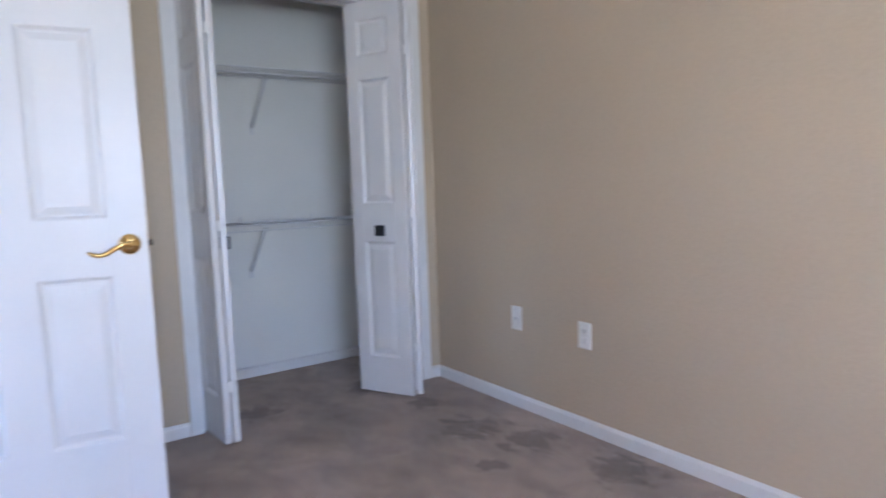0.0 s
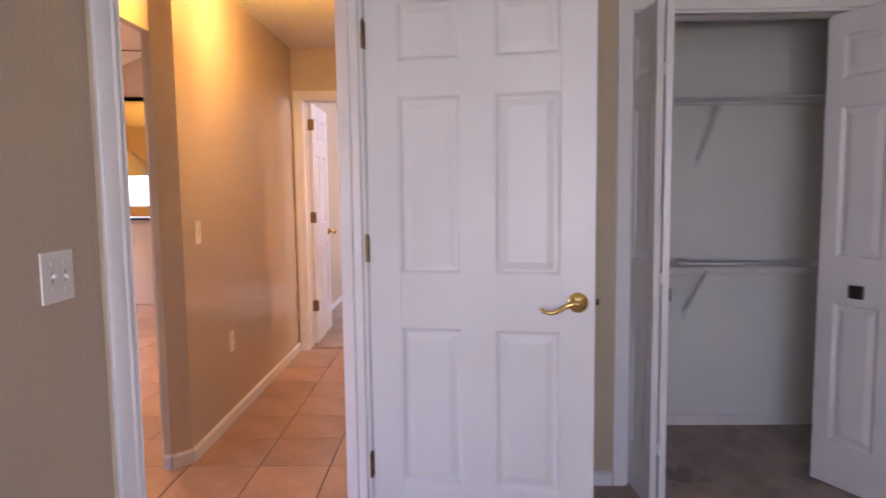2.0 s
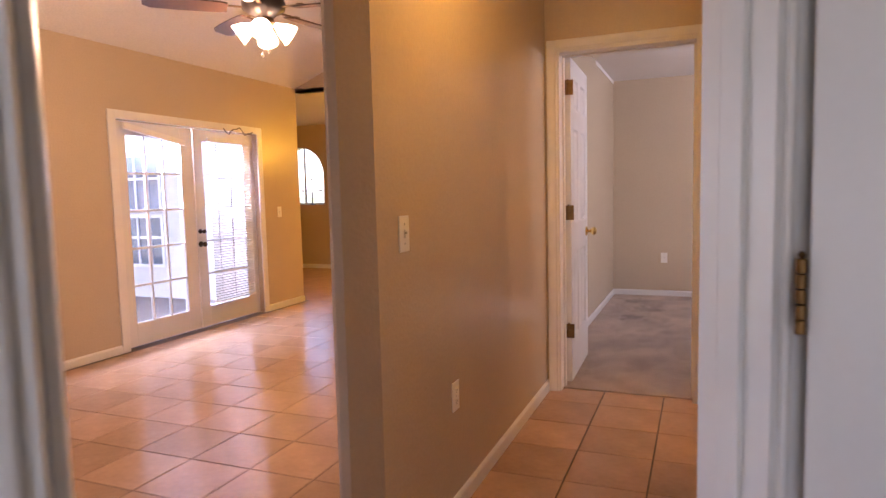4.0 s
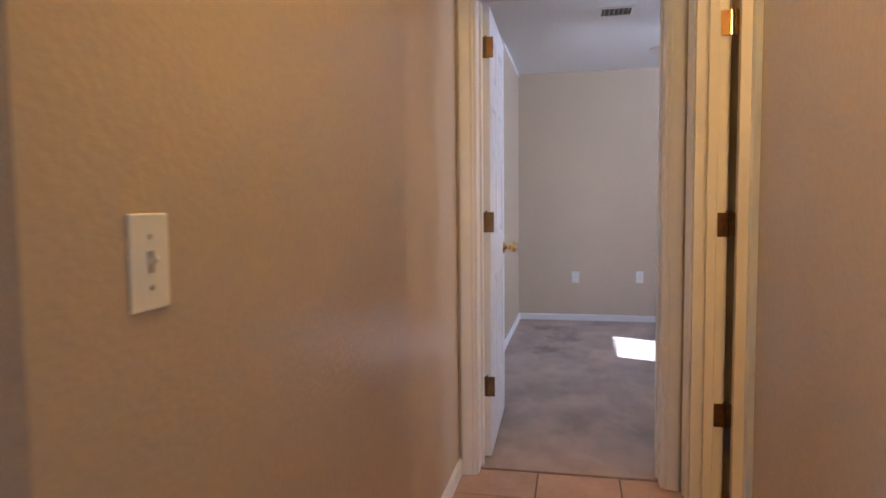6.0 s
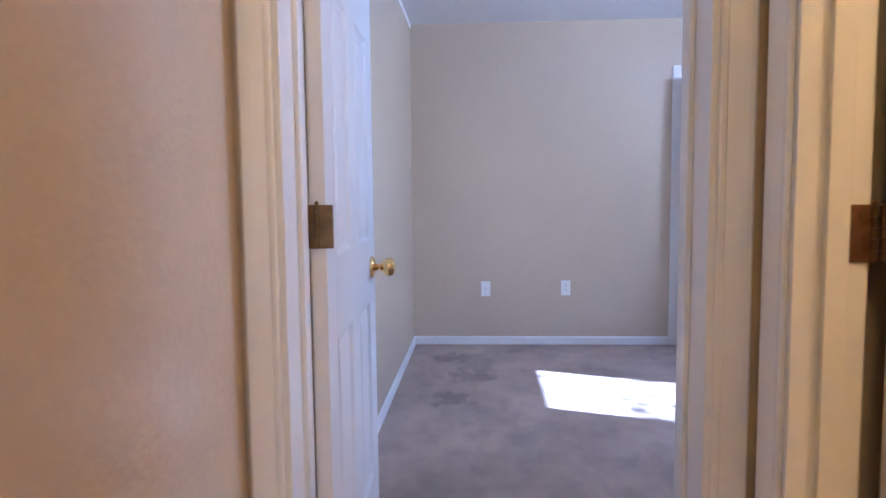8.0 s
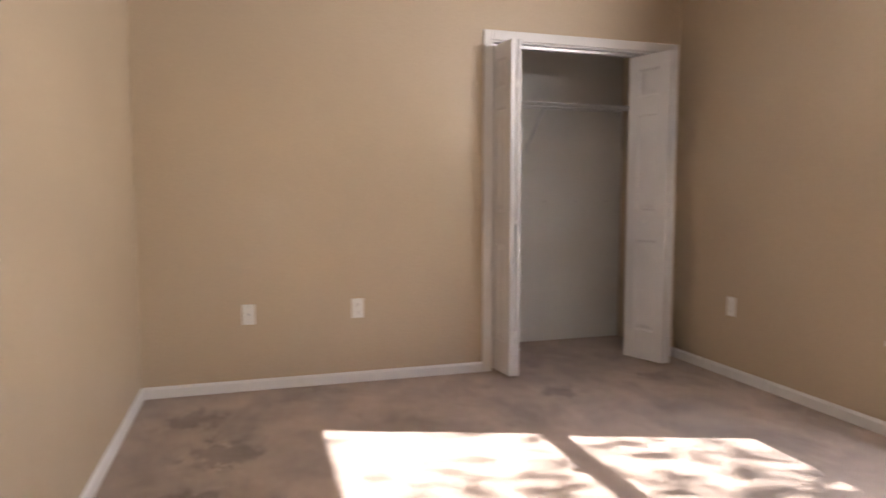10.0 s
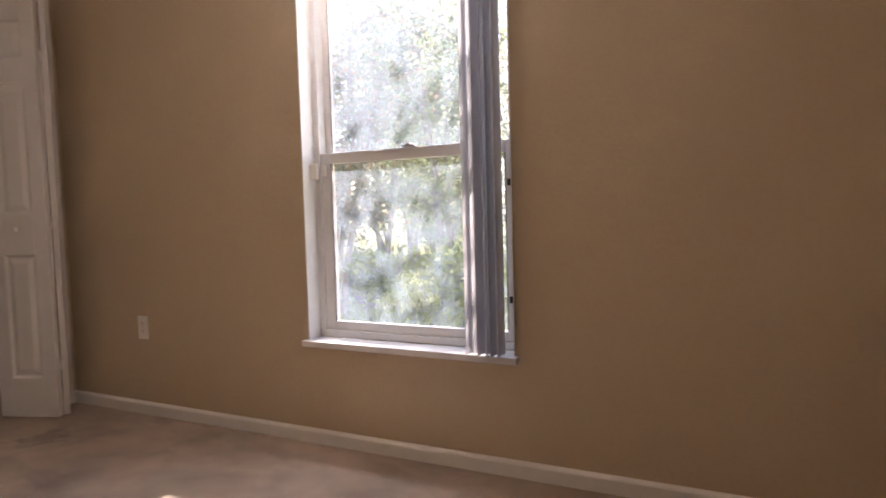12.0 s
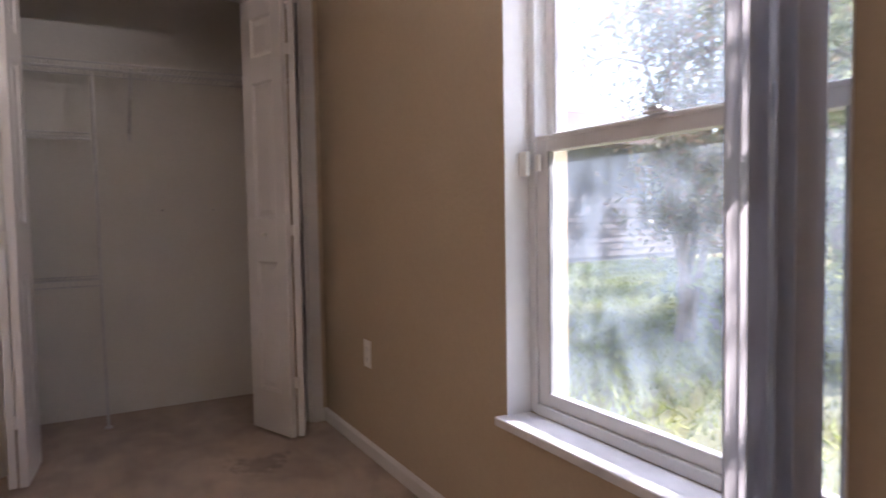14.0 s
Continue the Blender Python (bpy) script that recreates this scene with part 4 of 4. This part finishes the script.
vent = thing("ceiling_vent", pose(-0.49, 7.55, H), "white ceiling air vent with dark slots", "vent")
bm = bmesh.new()
for q in ((-0.115, 0.115, -0.11, -0.085), (-0.115, 0.115, 0.085, 0.11), (-0.115, -0.095, -0.085, 0.085), (0.095, 0.115, -0.085, 0.085)):
    box(bm, *q, -0.010, -0.0005, 0.002)
part("frame", bm, PLATE, vent)
# flat black sheet stands in for the shade inside the duct
bm = bmesh.new()
box(bm, -0.095, 0.095, -0.085, 0.085, -0.003, -0.0006)
part("backing", bm, BLACK, vent, "black sheet behind the slats for the duct's shade")
for i in range(6):
    bm = bmesh.new()
    box(bm, -0.0012, 0.0012, -0.084, 0.084, -0.010, 0.010, 0, pose(-0.075 + i * 0.03, 0, -0.0075, 0, 20, 0) @ Matrix.Diagonal((1, 1, 0.2, 1)))
    part("slat", bm, PLATE, vent)

fix = thing("ceiling_lamp", pose(-0.86, 3.98, H), "lit frosted dome ceiling lamp in the hall", "ceiling lamp")
bm = bmesh.new()
turned(bm, ((0.15, 0), (0.155, -0.012), (0.14, -0.02)), Matrix(), 32)
part("base", bm, OLD_BRASS, fix, smooth=True)
bm = bmesh.new()
turned(bm, ((0.135, -0.02), (0.13, -0.05), (0.10, -0.08), (0.05, -0.098), (0.01, -0.102)), Matrix(), 32)
part("dome", bm, BULB, fix, "lit frosted glass dome", True)

# ---- great room ----
fd = thing("door_7", pose(-4.68, 5.72, 0, 0, 0, 90), "pair of white glazed French doors to the patio", "door", kind="structure")
for a, b, z0, z1 in ((-0.075, 0.0, 0, 1.945), (1.74, 1.815, 0, 1.945), (0.0005, 1.7395, 1.875, 1.945)):
    bm = bmesh.new()
    box(bm, a, b, -0.016, -0.0004, z0, z1, 0.003)
    part("casing", bm, TRIM, fd)
for k, a in enumerate((0.012, 0.876)):
    w = 0.852
    g0, g1, lo, hi = a + 0.115, a + w - 0.145, 0.20, 1.76
    if k:
        g0, g1 = a + 0.115, a + w - 0.165
    bm = bmesh.new()
    for q in ((a, g0, 0.012, 1.868), (g1, a + w, 0.012, 1.868), (g0, g1, 0.012, lo), (g0, g1, hi, 1.868)):
        box(bm, q[0], q[1], 0.04, 0.084, q[2], q[3], 0.002)
    leaf = part("leaf", bm, DOOR, fd)
    for i in (1, 2):
        bm = bmesh.new()
        x = g0 + (g1 - g0) * i / 3
        box(bm, x - 0.008, x + 0.008, 0.05, 0.074, lo, hi)
        part("muntin", bm, DOOR, leaf)
    for i in range(1, 5):
        bm = bmesh.new()
        z = lo + (hi - lo) * i / 5
        box(bm, g0, g1, 0.049, 0.075, z - 0.008, z + 0.008)
        part("muntin", bm, DOOR, leaf)
    bm = bmesh.new()
    box(bm, g0, g1, 0.060, 0.064, lo, hi)
    pn = part("pane", bm, CLEAN, leaf)
    pn.visible_shadow = False
bm = bmesh.new()
for z, r in ((0.80, 0.028), (0.92, 0.022)):
    turned(bm, ((r, 0), (r, 0.008), (r * 0.5, 0.02), (r * 0.5, 0.035), (r * 0.9, 0.05), (r * 0.8, 0.062)), pose(0.905, 0.04, z, 90), 18)
part("door_knob", bm, DARK, fd, "dark bronze knob and deadbolt", True)
mb = thing("mini_blind", pose(-4.652, 6.70, 0, 0, 0, 90), "white mini blind lowered over the glass", "blinds")
bm = bmesh.new()
box(bm, -0.01, 0.60, -0.025, -0.002, 1.755, 1.79, 0.003)
part("headrail", bm, ALU, mb)
bm = bmesh.new()
for i in range(60):
    box(bm, 0, 0.585, -0.012, 0.012, -0.0006, 0.0006, 0, pose(0, -0.013, 0.265 + i * 0.0248, 24))
tagged(part("slats", bm, THIN, mb), kind="stuff")
bm = bmesh.new()
box(bm, 0, 0.585, -0.022, -0.004, 0.235, 0.25, 0.002)
part("bottom_rail", bm, PLATE, mb)
bm = bmesh.new()
box(bm, 0, 0.66, -0.03, -0.004, 0, 0.05, 0.003, pose(-4.66, 5.76, 1.80, 0, 0, 90) @ pose(0, 0, 0, 0, 9, 0))
tagged(link("blind_valance", bm, PLATE), "white blind valance hanging crooked over the glazed door", "blind valance")
bm = bmesh.new()
pts = [(-4.665, 6.95 + 0.04 * i, 1.90 - 0.03 * math.sin(i * 0.9) - 0.012 * (i % 3)) for i in range(12)]
tube(bm, pts, 0.006, 6)
tagged(link("tangled_cord", bm, DARK), "tangled dark cord over the glazed doors", "cord")

for i, a in enumerate(ARCHES):
    wn = thing("window_3" if i == 0 else "window_4", pose(a, 11.30, 0), "arched window with white frame and a bright view", "window", kind="structure")
    for x0, x1, z0, z1 in ((0, 0.03, 1.07, 2.03), (AW - 0.03, AW, 1.07, 2.03), (0.0302, AW - 0.0302, 1.07, 1.10), (0.44, 0.47, 1.1002, 2.02)):
        bm = bmesh.new()
        box(bm, x0, x1, -0.015, 0.015, z0, z1, 0.002)
        part("frame", bm, ALU, wn)
    bm = bmesh.new()
    box(bm, 0.001, AW - 0.001, 0.002, 0.006, 1.08, 2.03)
    pn = part("pane", bm, CLEAN, wn)
    pn.visible_shadow = False
bm = bmesh.new()
box(bm, ARCHES[1] + 0.005, ARCHES[1] + AW - 0.005, 11.24, 11.245, 1.60, 2.028)
tagged(link("roller_shade", bm, SHADE), "white fabric shade over the top of the arch", "window shade")
can = thing("candelabra", pose(-6.50, 11.22, 1.07), "black iron candelabra standing on the arched sill", "candelabra")
bm = bmesh.new()
turned(bm, ((0.05, 0), (0.05, 0.008), (0.012, 0.016), (0.010, 0.19)), Matrix(), 16)
part("stem", bm, BLACK, can)
for s in (-1, 0, 1):
    bm = bmesh.new()
    tube(bm, [(0, 0, 0.18), (s * 0.06, 0, 0.235), (s * 0.15, 0, 0.24), (s * 0.18, 0, 0.23 if s else 0.42)] if s else [(0, 0, 0.18), (0, 0, 0.30), (0.0, 0, 0.42)], 0.006, 6)
    turned(bm, ((0.008, 0), (0.022, 0.012), (0.022, 0.03)), pose(s * 0.18, 0, 0.225 if s else 0.41), 12)
    part("arm", bm, BLACK, can)
solid("pony_wall", WALL, [(-3.72, -1.43, 7.98, 8.10, 0, 1.0)], "beige half-height bar wall", "half wall")
solid("bar_ledge", LEDGE, [(-3.98, -1.43, 7.86, 8.16, 1.0005, 1.03)], "dark stone ledge on the half wall", "ledge", kind="", bevel=0.004)


# ---- outdoors ----
bm = bmesh.new()
box(bm, -400, 400, -400, 400, -0.6, -0.22)
tagged(link("ground", bm, GRASS), "shaded lawn with bare soil and fallen leaves", "lawn", kind="structure")
solid("patio", DECK, [(-11, -4.89, 3.5, 7.98, -0.219, -0.09)], "blue painted patio slab outside the glazed doors", "patio")
solid("wall_21", STUCCO, [(-8.2, -4.884, 7.982, 7.9995, -0.22, 2.45)], "white stucco outer wall beside the patio", "wall")
wn = thing("window_6", pose(-7.13, 7.98, 0), "white gridded window with dark panes over the patio", "window", kind="structure")
for z0, z1 in ((1.11, 1.76), (0.42, 1.00)):
    bm = bmesh.new()
    for q in ((-0.04, 0.0, z0 - 0.04, z1 + 0.04), (0.57, 0.61, z0 - 0.04, z1 + 0.04), (0.0, 0.57, z0 - 0.04, z0), (0.0, 0.57, z1, z1 + 0.04)):
        box(bm, q[0], q[1], -0.035, 0.001, q[2], q[3], 0.003)
    fr = part("window_frame", bm, ALU, wn)
    zm = z0 + (z1 - z0) * 0.58
    for a, b, lo, hi in ((0.17, 0.20, z0, z1), (0.37, 0.40, z0, z1), (0.0, 0.17, zm - 0.015, zm + 0.015), (0.20, 0.37, zm - 0.015, zm + 0.015), (0.40, 0.57, zm - 0.015, zm + 0.015)):
        bm = bmesh.new()
        box(bm, a, b, -0.028, 0.0, lo, hi)
        part("muntin", bm, ALU, fr)
    for a, b in ((0.0, 0.17), (0.20, 0.37), (0.40, 0.57)):
        for lo, hi in ((z0, zm - 0.015), (zm + 0.015, z1)):
            bm = bmesh.new()
            box(bm, a, b, -0.014, -0.006, lo, hi)
            part("pane", bm, DARKGLASS, fr)


def blades_of_grass(name, count, x0, x1, y0, y1, seed):
    r = np.random.default_rng(seed)
    p = np.stack([r.uniform(x0, x1, count), r.uniform(y0, y1, count), np.full(count, -0.22)], 1)
    a = r.uniform(0, 2 * np.pi, count)
    w, h = r.uniform(0.006, 0.014, count), r.uniform(0.03, 0.09, count)
    side = np.stack([np.cos(a), np.sin(a), 0 * a], 1) * w[:, None]
    lean = np.stack([r.normal(0, 0.04, count), r.normal(0, 0.04, count), h], 1)
    v = np.stack([p - side, p + side, p + lean], 1).reshape(-1, 3)
    me = bpy.data.meshes.new(name)
    me.from_pydata(v.tolist(), [], np.arange(3 * count).reshape(-1, 3).tolist())
    me.materials.append(BLADE)
    return tagged(new(name, me), "rough green grass blades with light gaps", "grass", kind="stuff")


blades_of_grass("grass", 45000, 2.6, 14, 5.0, 18.4, 3)


def tree(name, x, y, height, spread, stems, leaves, seed, label, leaf_mats, low=0.35, leaf=0.055):
    """Several bent stems with limbs and twigs, and leaves gathered in clumps on them."""
    r = random.Random(seed)
    th = thing(name, pose(x, y, -0.22), label, "tree")
    bm = bmesh.new()
    tips = []
    for s in range(stems):
        a = 2 * math.pi * (s + r.random() * 0.6) / stems
        pts, rad = [Vector((0.05 * math.cos(a), 0.05 * math.sin(a), 0))], [0.032 + 0.014 * r.random()]
        lean = spread * (0.35 + 0.4 * r.random())
        for k in range(1, 7):
            f = k / 6
            pts.append(Vector((math.cos(a) * lean * f ** 1.3 + r.uniform(-0.06, 0.06), math.sin(a) * lean * f ** 1.3 + r.uniform(-0.06, 0.06), height * 0.85 * f)))
            rad.append(rad[0] * (1 - 0.8 * f))
        tube(bm, pts, rad, 7)
        for k in range(2, 7):
            for _ in range(3):
                b = r.uniform(0, 2 * math.pi)
                ln = spread * r.uniform(0.25, 0.6)
                q = pts[k] + Vector((math.cos(b) * ln, math.sin(b) * ln, r.uniform(-0.05, 0.35) * ln + 0.1))
                mid = (pts[k] + q) / 2 + Vector((0, 0, 0.06))
                tube(bm, [pts[k], mid, q], [rad[k] * 0.6 + 0.004, 0.008, 0.004], 5)
                if q.z > height * low * 0.6:
                    tips += [q, mid]
    part("trunk", bm, BARK, th)
    nr = np.random.default_rng(seed)
    t = np.array([list(p) for p in tips])
    clump = nr.integers(0, len(t), leaves)
    c = t[clump] + nr.normal(0, 1, (leaves, 3)) * (0.10 + 0.12 * nr.random((leaves, 1))) * spread
    c = c[c[:, 2] > height * low * 0.5]
    m = len(c)
    d1 = nr.normal(0, 1, (m, 3))
    d1 /= np.linalg.norm(d1, axis=1)[:, None]
    d2 = np.cross(d1, nr.normal(0, 1, (m, 3)))
    d2 /= np.linalg.norm(d2, axis=1)[:, None]
    sz = leaf * (0.6 + 0.8 * nr.random((m, 1)))
    v = np.stack([c - d1 * sz, c + d2 * sz * 0.45, c + d1 * sz, c - d2 * sz * 0.45], 1)
    pick = nr.random(m)
    for nm, mt, sel in (("crown", leaf_mats[0], pick < 0.7), ("leaf_clumps", leaf_mats[1], pick >= 0.7)):
        vv = v[sel].reshape(-1, 3)
        me = bpy.data.meshes.new(nm)
        me.from_pydata(vv.tolist(), [], np.arange(len(vv)).reshape(-1, 4).tolist())
        me.materials.append(mt)
        ob = new(nm, me)
        ob.parent = th
    return th


G, R = (LEAF, DULL_LEAF), (DULL_LEAF, RED_LEAF)
RUSSET, GREEN = "grey-stemmed garden tree with russet leaves", "grey-stemmed garden tree with green leaves"
for x, y, h, sp, st, lv, seed, kinds in ((5.9, 10.6, 3.7, 0.95, 6, 7500, 11, R), (6.9, 9.7, 4.2, 1.3, 5, 9000, 12, G), (7.9, 11.2, 4.5, 1.4, 5, 9000, 22, G), (9.6, 10.4, 5.2, 1.8, 4, 11000, 13, G),
                                         (8.4, 9.0, 4.2, 1.3, 4, 4000, 14, R), (11.2, 12.6, 5.0, 1.7, 4, 8500, 18, G), (10.6, 8.2, 4.6, 1.5, 4, 2600, 19, R)):
    tree("crape_myrtle", x, y, h, sp, st, lv, seed, RUSSET if kinds is R else GREEN, kinds, 0.2, 0.036)
# out of view, placed to dapple the sun patch on the carpet
tree("crape_myrtle", 5.9, 6.2, 4.6, 1.0, 4, 1100, 15, "thin unseen tree with sparse green leaves, dapples the sun patch", G, 0.5, 0.06)
tree("shrub", 13.2, 13.0, 1.6, 1.2, 6, 4200, 16, "low leafy green shrub by the lawn", G, 0.05)
tree("shrub", 6.3, 9.1, 0.6, 0.6, 6, 2400, 17, "low bright green weeds under the trees", (BLADE, LEAF), 0.0, 0.05)
tree("shrub", 6.5, 10.6, 0.5, 0.6, 6, 2000, 20, "low bright green weeds under the trees", (BLADE, LEAF), 0.0, 0.05)
tree("crape_myrtle", 16.5, 15.5, 6.0, 2.2, 4, 7000, 21, GREEN, G, 0.3, 0.07)

house = thing("house", pose(10.5, 18.5, -0.22), "pale neighbouring house with lap siding", "house")
bm = bmesh.new()
box(bm, -7, 7, 0.06, 6, 0.0, 3.0)
part("wall", bm, SIDING, house)
bm = bmesh.new()
for i in range(17):
    box(bm, -7, 7, -0.006, 0.006, 0, 0.178, 0, pose(0, 0.03, 0.12 + i * 0.17, -6))
tagged(part("siding", bm, SIDING, house), kind="stuff")
bm = bmesh.new()
box(bm, -7.4, 7.4, -0.5, 3.2, 0, 0.12, 0, pose(0, 0, 2.95, 22))
box(bm, -7.4, 7.4, -3.2, 0.5, 0, 0.12, 0, pose(0, 6, 2.95, -22))
part("roof", bm, ROOF, house)
wn = None
for x in (-6.2, 3.4):
    bm = bmesh.new()
    box(bm, x, x + 1.2, -0.02, 0.05, 1.0, 2.3, 0.01)
    wn = part("window", bm, DARKGLASS, house)
    bm = bmesh.new()
    for q in ((x - 0.08, x, 0.92, 2.38), (x + 1.2, x + 1.28, 0.92, 2.38), (x, x + 1.2, 0.92, 1.0), (x, x + 1.2, 2.3, 2.38)):
        box(bm, q[0], q[1], -0.04, 0.04, q[2], q[3])
    part("frame", bm, TRIM, wn)

sh = thing("screen_house", pose(-9.3, 6.9, -0.22), "white patio house wall with tall dark windows", "house")
bm = bmesh.new()
box(bm, -0.2, 0.0, -4.5, 4.5, 0, 3.2)
part("wall", bm, TRIM, sh)
bm = bmesh.new()
box(bm, -2.5, 0.4, -4.8, 4.8, 3.2, 3.35)
part("roof", bm, ROOF, sh)
for y in (-0.9, 0.75):
    bm = bmesh.new()
    box(bm, 0.0, 0.03, y, y + 1.0, 0.7, 2.2, 0.004)
    w_ = part("window", bm, DARKGLASS, sh)
    for a, b, z0, z1 in ((y - 0.06, y, 0.64, 2.26), (y + 1, y + 1.06, 0.64, 2.26), (y, y + 1, 0.64, 0.7), (y, y + 1, 2.2, 2.26), (y + 0.47, y + 0.53, 0.7, 2.2), (y, y + 1, 1.42, 1.48)):
        bm = bmesh.new()
        box(bm, 0.0, 0.05, a, b, z0, z1)
        part("mullion", bm, TRIM, w_)

# ---- floor tiles ----
PITCH, GX, GY = 0.34, -0.90, 5.552
shared = {}


def side_of_slant(x, y):
    return (x - C0[0]) * -UY + (y - C0[1]) * UX


rest = bmesh.new()
spots = []
for i in range(-22, 10):
    for j in range(-22, 18):
        x0, y0 = GX + i * PITCH, GY + j * PITCH
        x1, y1 = x0 + PITCH, y0 + PITCH
        cx, cy = (x0 + x1) / 2, (y0 + y1) / 2
        hall = -1.42 < cx < -0.30 and 1.9 < cy < 5.80 and side_of_slant(cx, cy) > -0.12
        great = -4.75 < cx <= -1.42 and -1.6 < cy < 8.25
        nook = -8.0 < cx < -1.42 and 8.25 <= cy < 11.2
        bath = -0.30 <= cx < 2.1 and 4.2 < cy < 5.75
        if not (hall or great or nook or bath):
            continue
        if hall or bath:
            y1 = min(y1, 5.803)
        near = (hall or (great and 2.9 < cy)) and cy < 8.25
        if near:
            spots.append((x0, x1, y0, y1))
        else:
            box(rest, x0 + 0.003, x1 - 0.003, y0 + 0.003, y1 - 0.003, -0.012, 0.0)
for x0, x1, y0, y1 in spots[:300]:
    key = round(y1 - y0, 3)
    if key not in shared:
        bm = bmesh.new()
        box(bm, 0.003, PITCH - 0.003, 0.003, y1 - y0 - 0.003, -0.012, 0.0)
        bmesh.ops.bevel(bm, geom=[e for e in bm.edges if all(v.co.z > -0.001 for v in e.verts)], offset=0.002, segments=1, affect="EDGES")
        me = bpy.data.meshes.new("tile")
        bm.to_mesh(me)
        bm.free()
        me.materials.append(TILE)
        shared[key] = me
    ob = new("tile", shared[key])
    ob.location = (x0, y0, 0)
    ob.parent = slab
for x0, x1, y0, y1 in spots[300:]:
    box(rest, x0 + 0.003, x1 - 0.003, y0 + 0.003, y1 - 0.003, -0.012, 0.0)
tagged(part("far_tiles", rest, TILE, slab), kind="stuff")
